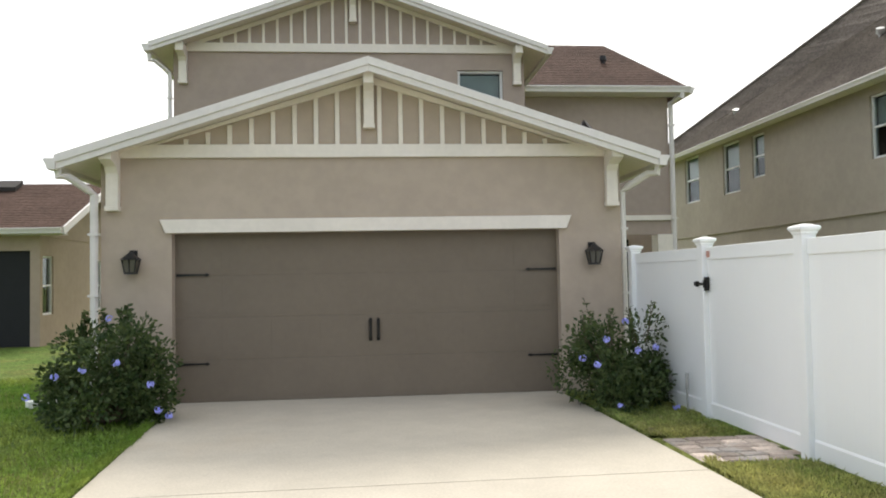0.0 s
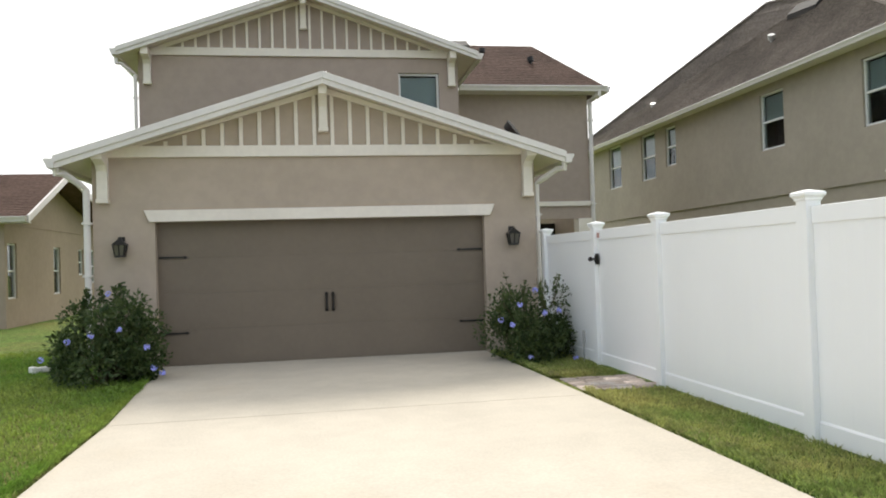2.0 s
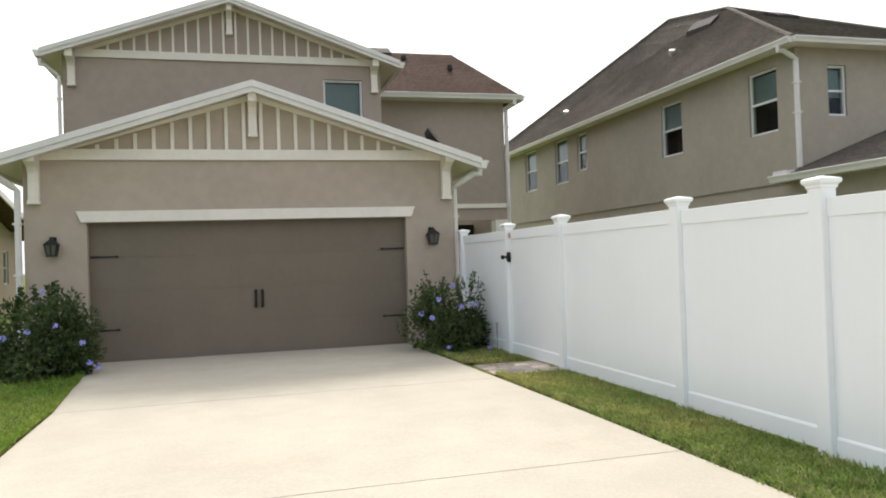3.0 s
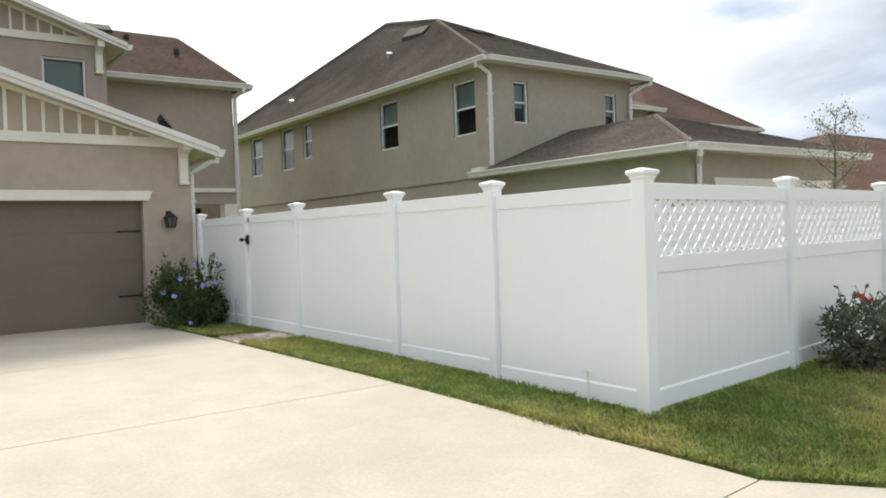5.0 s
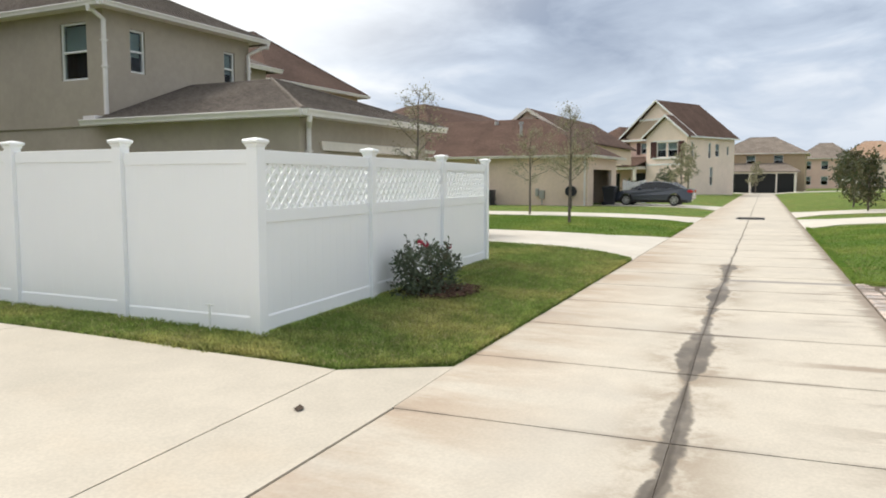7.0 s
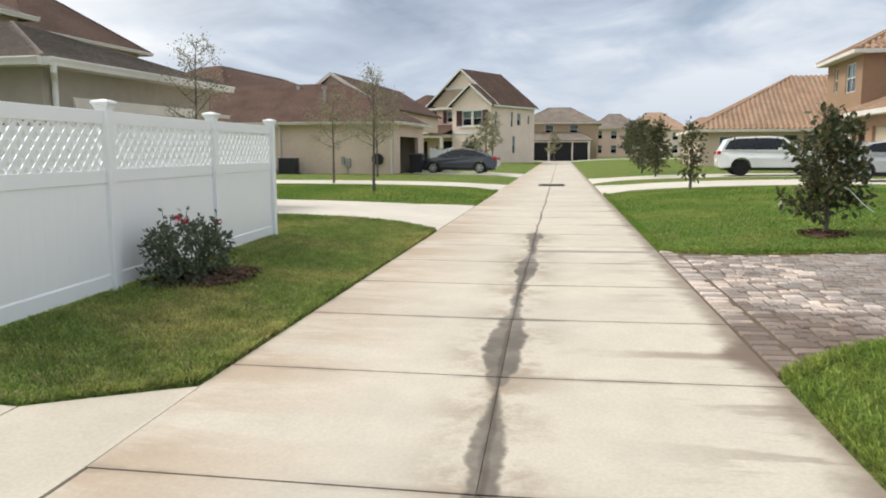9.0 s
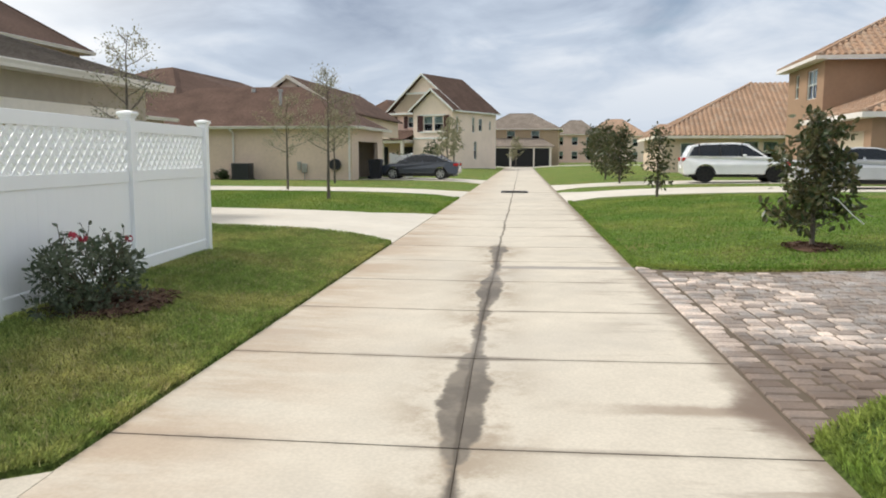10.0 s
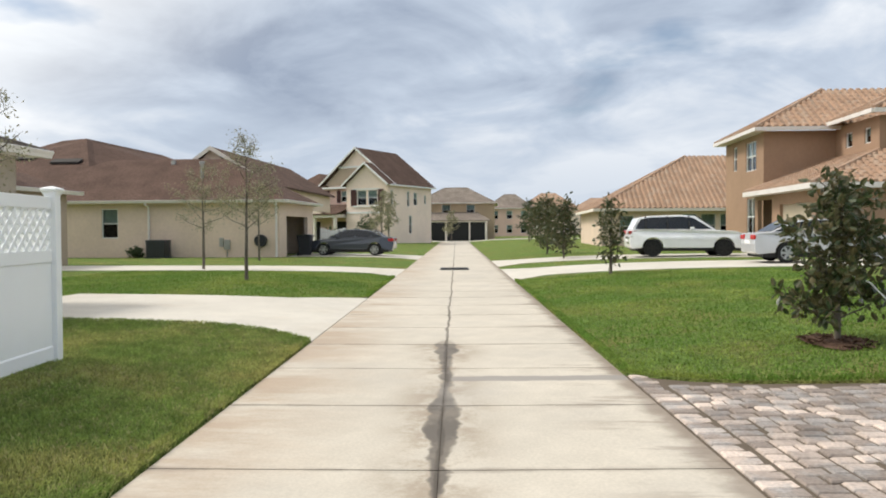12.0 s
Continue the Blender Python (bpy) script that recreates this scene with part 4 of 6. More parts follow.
hip_courses(nb, [((-20.5, na[0], na[1]), (-7.5, na[0], na[1]), (-7.5, nr[0], nr[1]), (-20.5, nr[0], nr[1]))], M_ROOF_BROWN)
g = MB()
gutter_run(g, (-20.5, na[0], na[1]), (-7.5, na[0], na[1]), (0, -1, 0), 0.14)
g.prism([(na[0], na[1] + 0.03), (nr[0], nr[1] + 0.03), (nk[0], nk[1] + 0.03), (nk[0], nk[1] - 0.17), (nr[0], nr[1] - 0.17), (na[0], na[1] - 0.17)], "x", -7.5, -7.45)
g.box(-20.4, na[0] + 0.03, 3.0, -7.52, NY, 3.03)
g.part("gutter", M_GUTTER, nb)
MB().slab([(-11.8, 23.1, 4.55), (-9.9, 23.1, 4.55), (-9.9, 23.6, 4.80), (-11.8, 23.6, 4.80)], 0.12).part("skylight", M_SOLAR, nb)

# -- brown-roofed house behind the grey one --
b2 = box_house("house", "tan stucco two-storey house with brown hip roof", 24.1, 16.4, 31.0, 27.0, 5.84, M_TAN2, M_ROOF_BROWN, ((27.5, 20.0, 8.75), (27.5, 23.5, 8.75)), wins=[("S", 29.2, 4.3, 1.0, 1.2)])
b = MB()
wall_with_holes(b, "x", 14.0, 0.2, 26.6, 33.4, 0.0, 3.1, [(27.4, 0.0, 32.2, 2.3)])
b.box(26.6, 14.2, 0, 26.8, 16.4, 3.1).box(33.2, 14.2, 0, 33.4, 20, 3.1)
b.part("wall", M_TAN2, b2)
MB().box(27.4, 14.12, 0.1, 32.2, 14.16, 2.3).part("garage_door", M_DOOR, b2)
MB().box(27.2, 13.95, 2.3, 32.4, 14.0, 2.5).part("door_trim", M_TRIM, b2)
roof_part(b2, [[(26.2, 13.6, 3.2), (33.8, 13.6, 3.2), (33.8, 16.4, 4.1), (26.2, 16.4, 4.1)]], M_ROOF_BROWN)
g = MB()
gutter_run(g, (26.2, 13.6, 3.2), (33.8, 13.6, 3.2), (0, -1, 0), 0.14)
g.part("gutter", M_GUTTER, b2)

# -- cream house with an open garage and long brown roof --
g3 = holder("house", label="cream stucco one-storey house with long brown shingle roof", category="house")
b = MB()
wall_with_holes(b, "y", 42.0, 0.2, 7.85, 24.0, 0.0, 3.06, [(16.3, 1.2, 17.2, 2.75)])
wall_with_holes(b, "x", 7.65, 0.2, 42.0, 49.0, 0.0, 3.06, [(43.3, 0.0, 47.7, 2.35)])
b.box(48.8, 7.85, 0, 49.0, 14, 3.06)
b.prism([(11.0, 4.0), (15.6, 4.0), (13.3, 6.45)], "x", 47.4, 47.6)
b.part("wall", M_TAN, g3)
# The open garage's inner shade is painted as a near-black sheet.
MB().box(42.3, 13.5, 0.0, 48.8, 13.6, 3.0).part("garage_back_shade", M_DARK, g3)
window_in(g3, "W", 42.0, 16.3, 1.2, 0.9, 1.55)
ea = 3.16
roof_part(g3, [[(41.6, 24.4, ea), (41.6, 7.25, ea), (46.6, 12.2, 5.75), (46.6, 19.0, 5.75)], [(41.6, 7.25, ea), (49.5, 7.25, ea), (46.6, 12.2, 5.75)],
               [(49.5, 7.25, ea), (49.5, 16.0, ea), (46.6, 19.0, 5.75), (46.6, 12.2, 5.75)],
               [(42.5, 18.0, 3.6), (42.5, 31.0, 3.6), (52.0, 25.2, 7.6), (51.0, 23.0, 7.6)], [(42.5, 18.0, 3.6), (51.0, 23.0, 7.6), (62.0, 23.0, 7.6), (62.0, 12.0, 3.6)]], M_ROOF_BROWN)
roof_part(g3, [[(47.2, 9.6, 4.3), (64.0, 9.6, 4.3), (64.0, 13.3, 6.55), (47.2, 13.3, 6.55)], [(47.2, 13.3, 6.55), (64, 13.3, 6.55), (64, 16.5, 4.3), (47.2, 16.5, 4.3)]], M_ROOF_BROWN)
MB().prism([(9.6, 4.3), (13.3, 6.57), (16.5, 4.3), (16.5, 4.08), (13.3, 6.33), (9.6, 4.08)], "x", 47.12, 47.2).part("rake_board", M_TRIM, g3)
MB().box(47.8, 9.9, 3.0, 63.5, 10.1, 4.3).part("wall", M_TAN, g3)
g = MB()
gutter_run(g, (41.6, 24.4, ea), (41.6, 7.25, ea), (-1, 0, 0), 0.14), gutter_run(g, (41.6, 7.25, ea), (49.5, 7.25, ea), (0, -1, 0), 0.14)
g.box(41.62, 7.27, 3.04, 42.0, 24, 3.06).box(42, 7.27, 3.04, 49.4, 7.65, 3.06)
g.part("gutter", M_GUTTER, g3)
downspout(g3, (41.55, 14.6, 3.04), (41.93, 14.6, 2.8), 0.2, 0.06)
downspout(g3, (41.6, 7.7, 3.04), (41.93, 7.8, 2.8), 0.2, 0.06)
MB().slab([(46.9, 21.2, 5.72), (46.9, 23.0, 5.72), (47.4, 23.0, 5.96), (47.4, 21.2, 5.96)], 0.12).part("skylight", M_SOLAR, g3)
MB().slab([(47.6, 24.5, 6.02), (47.6, 26.5, 6.02), (48.1, 26.5, 6.26), (48.1, 24.5, 6.26)], 0.12).part("skylight", M_SOLAR, g3)
MB().tube([(44.2, 12.6, 4.4), (44.2, 12.6, 5.3)], 0.09, 8).tube([(44.2, 12.6, 5.25), (44.2, 12.6, 5.4)], 0.15, 8).part("roof_vent", M_METAL, g3)
MB().tube([(46.0, 15.0, 5.3), (46.0, 15.0, 5.62)], 0.14, 8).part("roof_vent", M_METAL, g3)

# -- two-gabled house with maroon shutters; local frame: front looks to -x --
h3 = holder("house", pose(84.0, 8.5, 0.0, 0, 0, -24), label="cream and pink two-storey house with maroon shutters", category="house")
b = MB()
wall_with_holes(b, "y", 0.0, 0.2, 0.2, 5.2, 0.0, 6.6, [(1.2, 4.3, 2.4, 5.9), (2.6, 4.3, 3.8, 5.9)])
wall_with_holes(b, "x", 0.0, 0.2, 0.0, 9.6, 0.0, 6.6, [(0.8, 4.2, 1.3, 5.9), (4.2, 4.2, 4.7, 5.9), (5.6, 4.4, 6.4, 5.8), (8.0, 4.6, 8.4, 5.6), (4.6, 1.2, 5.2, 3.2)])
b.prism([(0.0, 6.6), (5.2, 6.6), (2.6, 8.7)], "x", 0.0, 0.2)
b.part("wall", M_CREAM, h3)
for a0, z0, w, h in ((0.8, 4.2, 0.5, 1.7), (4.2, 4.2, 0.5, 1.7), (5.6, 4.4, 0.8, 1.4), (8.0, 4.6, 0.4, 1.0), (4.6, 1.2, 0.6, 2.0)):
    window_in(h3, "S", 0.0, a0, z0, w, h)
for a0 in (1.2, 2.6):
    window_in(h3, "W", 0.0, a0, 4.3, 1.2, 1.6)
for a0 in (0.35, 3.85):
    MB().box(-0.05, a0, 4.2, 0.0, a0 + 0.75, 6.0).part("shutter", M_SHUTTER, h3)
b = MB()
wall_with_holes(b, "y", 1.6, 0.2, 5.2, 13.5, 0.0, 6.4, [(6.2, 4.8, 7.1, 6.0), (9.2, 4.8, 10.1, 6.0), (12.0, 4.8, 12.9, 6.0)])
b.part("wall", M_PINK, h3)
MB().prism([(0.4, 6.5), (9.6, 6.5), (5.0, 10.6)], "x", 1.7, 1.9).part("gable_wall", M_CREAM, h3)
for a0 in (6.2, 9.2, 12.0):
    window_in(h3, "W", 1.6, a0, 4.8, 0.9, 1.2)
    for q in (a0 - 0.55, a0 + 0.95):
        MB().box(1.55, q, 4.7, 1.6, q + 0.5, 6.1).part("shutter", M_SHUTTER, h3)
roof_part(h3, [[(-0.4, -0.4, 6.5), (3.0, -0.4, 6.5), (3.0, 2.6, 8.9), (-0.4, 2.6, 8.9)], [(-0.4, 2.6, 8.9), (3.0, 2.6, 8.9), (3.0, 5.6, 6.5), (-0.4, 5.6, 6.5)],
               [(1.3, -0.4, 6.5), (10.0, -0.4, 6.5), (10.0, 5.0, 10.8), (1.3, 5.0, 10.8)], [(1.3, 5.0, 10.8), (10.0, 5.0, 10.8), (10.0, 10.2, 6.5), (1.3, 10.2, 6.5)],
               [(1.2, 8.8, 6.5), (12.0, 8.8, 6.5), (12.0, 12.0, 8.3), (4.0, 12.0, 8.3)], [(1.2, 14.0, 6.5), (1.2, 8.8, 6.5), (4.0, 12.0, 8.3)]], M_ROOF_BROWN)
rb = MB()
rb.prism([(-0.4, 6.52), (2.6, 8.92), (5.6, 6.52), (5.6, 6.33), (2.6, 8.70), (-0.4, 6.33)], "x", -0.5, -0.4)
rb.prism([(-0.4, 6.52), (5.0, 10.82), (10.2, 6.52), (10.2, 6.33), (5.0, 10.60), (-0.4, 6.33)], "x", 1.2, 1.3)
rb.box(1.1, 5.2, 6.25, 1.6, 14.0, 6.45).box(0, -0.45, 6.35, 10.0, -0.3, 6.5).box(-0.06, -0.06, 3.4, 0.0, 5.2, 3.6)
rb.box(1.62, 2.6, 8.55, 1.7, 7.4, 8.75).box(-0.05, 0.9, 5.95, 0.0, 4.3, 6.1).box(-0.12, 0.9, 4.1, 0.0, 4.3, 4.25)
rb.part("trim", M_FRAME, h3)
MB().prism([(1.6, 6.6), (9.4, 6.6), (7.3, 8.5), (2.7, 8.5)], "x", 1.64, 1.7).part("siding", M_TAN2, h3)
pb = MB().box(-1.6, 5.4, 3.0, 1.6, 14.0, 3.35)
for q in (5.6, 8.4, 11.0, 13.6):
    pb.box(-1.5, q, 0.0, -1.2, q + 0.3, 3.0)
pb.part("porch", M_TRIM, h3)
MB().prism([(7.0, 3.4), (11.0, 3.4), (9.0, 4.8)], "x", -1.7, -1.5).part("porch_gable", M_CREAM, h3)
roof_part(h3, [[(-1.8, 5.2, 3.4), (-1.8, 14.2, 3.4), (1.6, 14.2, 4.5), (1.6, 5.2, 4.5)], [(-1.9, 6.7, 3.35), (1.5, 6.7, 3.35), (1.5, 9.0, 4.9), (-1.9, 9.0, 4.9)], [(-1.9, 9.0, 4.9), (1.5, 9.0, 4.9), (1.5, 11.3, 3.35), (-1.9, 11.3, 3.35)]], M_ROOF_BROWN)
MB().box(1.5, 6.4, 0.1, 1.59, 7.6, 2.6).part("door", M_DARK, h3)
MB().box(1.5, 10.0, 0.1, 1.59, 11.2, 2.6).part("door", M_DARK, h3)

# -- ochre house with a screened porch --
h4 = box_house("house", "ochre stucco two-storey house with screened porch", 116, -2.4, 128, 9.0, 5.5, M_OCHRE, M_ROOF_LIGHT, ((121.5, 1.8, 8.1), (121.5, 5.2, 8.1)), gutters=True,
               wins=[("W", 0.4, 3.8, 1.2, 1.5), ("W", 4.0, 3.8, 1.2, 1.5), ("W", 7.2, 3.4, 0.8, 1.2)])
p = MB().box(112.4, -1.5, 0, 112.6, -1.2, 2.8).box(112.4, 4.2, 0, 112.6, 4.5, 2.8).box(112.4, 0.9, 0, 112.6, 1.1, 2.8).box(112.4, 8.6, 0, 112.6, 8.9, 2.8).box(112.3, -1.6, 2.7, 112.7, 9.0, 3.0)
p.part("porch_frame", M_TRIM, h4)
MB().box(112.48, -1.2, 0.1, 112.5, 8.6, 2.7).part("screen", M_SCREEN, h4)
roof_part(h4, [[(112.0, -2.0, 3.0), (112.0, 9.4, 3.0), (116.0, 9.4, 4.2), (116.0, 0.0, 4.2)]], M_ROOF_LIGHT)


# -- tile-roofed houses --
def tile_face(b, ea, eb, tb, ta, pitch=0.36, amp=0.085):
    """Barrel tiles: ribs running up a slope, clipped to its outline."""
    ea, eb, tb, ta = (Vector(p) for p in (ea, eb, tb, ta))
    along = (eb - ea)
    ln = along.length
    along.normalize()
    mid = (ta + tb) / 2 - (ea + eb) / 2
    up = mid - along * mid.dot(along)
    nrm = along.cross(up).normalized()
    if nrm.z < 0:
        nrm = -nrm
    s_a, s_b = (ta - ea).dot(along), (tb - ea).dot(along)
    n = int(ln / pitch)
    for i in range(n):
        s = (i + 0.5) * pitch
        f = 1.0
        if s < s_a:
            f = s / s_a
        elif s > s_b:
            f = (ln - s) / (ln - s_b)
        if f < 0.03:
            continue
        for lo in np.arange(0, f, 0.42 / up.length):
            hi = min(lo + 0.42 / up.length, f)
            p0, p1 = ea + along * s + up * lo, ea + along * s + up * hi
            w = along * pitch * 0.36
            k0, k1 = nrm * (amp + 0.03), nrm * amp
            b.add([p0 - w, p0 - w * 0.5 + k0, p0 + w * 0.5 + k0, p0 + w, p1 - w, p1 - w * 0.5 + k1, p1 + w * 0.5 + k1, p1 + w],
                  [(0, 1, 5, 4), (1, 2, 6, 5), (2, 3, 7, 6), (0, 3, 2, 1)])


def tile_roof(parent, faces):
    roof_part(parent, faces, M_TILE, 0.1)
    b = MB()
    for f in faces:
        tile_face(b, f[0], f[1], f[2], f[3] if len(f) > 3 else f[2])
    for f in faces:
        MB().tube([Vector(f[0]), Vector(f[-1])], 0.13, 6).part("ridge_cap", M_TILE, parent)
    tagged(b.part("roof_tiles", M_TILE, parent, fix=False), "brown and cream barrel roof tiles", kind="stuff")


orange = holder("house", label="terracotta stucco two-storey house with barrel-tile roof", category="house")
b = MB()
wall_with_holes(b, "x", -16.6, -0.2, 42.0, 48.4, 0.2, 6.31, [(43.1, 4.5, 44.8, 6.0), (46.3, 4.7, 47.0, 6.0), (43.1, 1.2, 44.6, 3.1)])
wall_with_holes(b, "y", 42.0, 0.2, -30.0, -16.8, 0.2, 6.31, [])
wall_with_holes(b, "x", -20.0, -0.2, 37.6, 42.0, 0.2, 6.4, [(38.4, 5.3, 39.0, 6.0), (40.2, 5.3, 40.9, 6.0)])
wall_with_holes(b, "y", 37.6, 0.2, -30.0, -20.2, 0.2, 6.4, [])
wall_with_holes(b, "x", -16.2, -0.2, 34.2, 42.0, 0.2, 3.2, [(39.6, 0.3, 41.6, 2.9), (35.0, 0.3, 38.6, 2.6)])
wall_with_holes(b, "y", 34.2, 0.2, -24.0, -16.4, 0.2, 3.2, [])
b.part("wall", M_ORANGE, orange)
window_in(orange, "N", -16.6, 43.1, 4.5, 1.7, 1.5, cols=2)
window_in(orange, "N", -16.6, 46.3, 4.7, 0.7, 1.3)
window_in(orange, "N", -16.6, 43.1, 1.2, 1.5, 1.9, cols=2)
window_in(orange, "N", -20.0, 38.4, 5.3, 0.6, 0.7, mull=0)
window_in(orange, "N", -20.0, 40.2, 5.3, 0.7, 0.7, mull=0)
MB().box(35.0, -16.38, 0.3, 38.6, -16.34, 2.6).part("garage_door", M_DOORTAN, orange)
# Near-black sheet behind the entry opening, painting the recess's shade.
MB().box(39.5, -18.5, 0.2, 41.9, -18.4, 3.1).part("entry_shade", M_DARK, orange)
tile_roof(orange, [[(48.9, -16.1, 6.45), (41.5, -16.1, 6.45), (45.2, -20.6, 8.8)], [(41.5, -16.1, 6.45), (41.5, -30.0, 6.45), (45.2, -30.0, 8.8), (45.2, -20.6, 8.8)],
                   [(42.0, -19.5, 6.62), (37.1, -19.5, 6.62), (40.0, -24.0, 8.75)], [(37.1, -19.5, 6.62), (37.1, -30.0, 6.62), (40.0, -30.0, 8.75), (40.0, -24.0, 8.75)],
                   [(42.0, -15.7, 3.3), (33.7, -15.7, 3.3), (37.6, -20.0, 4.9), (42.0, -20.0, 4.9)], [(33.7, -15.7, 3.3), (33.7, -26.0, 3.3), (37.6, -26.0, 4.9), (37.6, -20.0, 4.9)]])
fb = MB()
fb.box(41.45, -16.1, 6.27, 48.9, -16.0, 6.45).box(41.4, -30, 6.27, 41.5, -16.1, 6.45).box(37.05, -19.5, 6.44, 42.0, -19.4, 6.62).box(37.0, -30, 6.44, 37.1, -19.5, 6.62)
fb.box(33.6, -15.7, 3.08, 42.0, -15.6, 3.3).box(33.6, -26, 3.08, 33.7, -15.7, 3.3)
fb.box(41.5, -16.6, 6.27, 48.8, -16.1, 6.31).box(33.7, -16.2, 3.08, 42.0, -15.7, 3.12)
fb.part("fascia", M_GUTTER, orange)

tanh_ = holder("house", label="pale tan one-storey house with barrel-tile hip roof", category="house")
b = MB()
wall_with_holes(b, "y", 58.0, 0.2, -30.0, -10.9, 0.2, 2.9, [(-13.0, 1.0, -12.0, 2.5), (-17.3, 1.0, -16.3, 2.6), (-18.6, 1.0, -17.6, 2.6), (-19.9, 1.0, -18.9, 2.6)])
wall_with_holes(b, "x", -10.7, -0.2, 58.0, 72.0, 0.2, 2.9, [])
b.part("wall", M_TAN, tanh_)
for a0, w in ((-13.0, 1.0), (-17.3, 1.0), (-18.6, 1.0), (-19.9, 1.0)):
    window_in(tanh_, "W", 58.0, a0, 1.0, w, 1.5 if a0 == -13.0 else 1.6)
tile_roof(tanh_, [[(57.5, -10.2, 3.0), (57.5, -30.0, 3.0), (64.5, -30.0, 7.2), (64.5, -18.0, 7.2)], [(72.0, -10.2, 3.0), (57.5, -10.2, 3.0), (64.5, -18.0, 7.2)]])
MB().box(57.4, -30.0, 2.8, 57.5, -10.2, 3.0).box(57.4, -10.2, 2.8, 72, -10.1, 3.0).part("fascia", M_TRIM, tanh_)

# -- far houses at the end of the alley --
for x, y, w, d, zt, rz, wm, rm, lab in ((150, -9.5, 9, 12, 5.6, 8.6, M_PINK, M_ROOF_LIGHT, "pink stucco house with pale roof far off"), (168, -20, 13, 12, 5.8, 9.6, M_CREAM, M_TILE, "cream stucco house with red tile roof far off"),
                                       (145, 2.0, 12, 12, 5.4, 8.8, M_OCHRE, M_ROOF_LIGHT, "ochre stucco house with pale roof far off"), (190, -34, 14, 14, 5.8, 9.4, M_ORANGE, M_TILE, "terracotta house with tile roof far off")):
    box_house("house", lab, x, y, x + d, y + w, zt, wm, rm, ((x + d / 2, y + w * 0.38, rz), (x + d / 2, y + w * 0.62, rz)),
              wins=[("W", y + w * k, z, 1.1, 1.5) for k in (0.15, 0.45, 0.75) for z in (1.0, 3.7)])

# ---- fence ----
fence = holder("fence", label="white vinyl privacy fence with lattice-topped front panels", category="fence")


def fence_post(x, y, turn=0.0, h=1.92, w=0.127):
    """A vinyl post with a stepped flat cap."""
    z = height(x, y) - 0.05
    p = holder("post", pose(x, y, z, 0, 0, turn))
    p.parent = fence
    MB().box(-w / 2, -w / 2, 0, w / 2, w / 2, h - 0.04).part("shaft", M_VINYL, p, 0.008)
    c = MB()
    r = w / 2
    rings = [(r + 0.003, h - 0.065), (r + 0.008, h - 0.06), (r + 0.008, h - 0.045), (r + 0.026, h - 0.026), (r + 0.028, h - 0.006), (r + 0.02, h + 0.003), (0.012, h + 0.022)]
    vs = [(sx * q, sy * q, z_) for q, z_ in rings for sx, sy in ((-1, -1), (1, -1), (1, 1), (-1, 1))]
    fs = [(i * 4 + j, i * 4 + (j + 1) % 4, i * 4 + 4 + (j + 1) % 4, i * 4 + 4 + j) for i in range(len(rings) - 1) for j in range(4)] + [(0, 3, 2, 1), tuple(range(len(vs) - 4, len(vs)))]
    c.add(vs, fs).part("cap", M_VINYL, p)
    return p


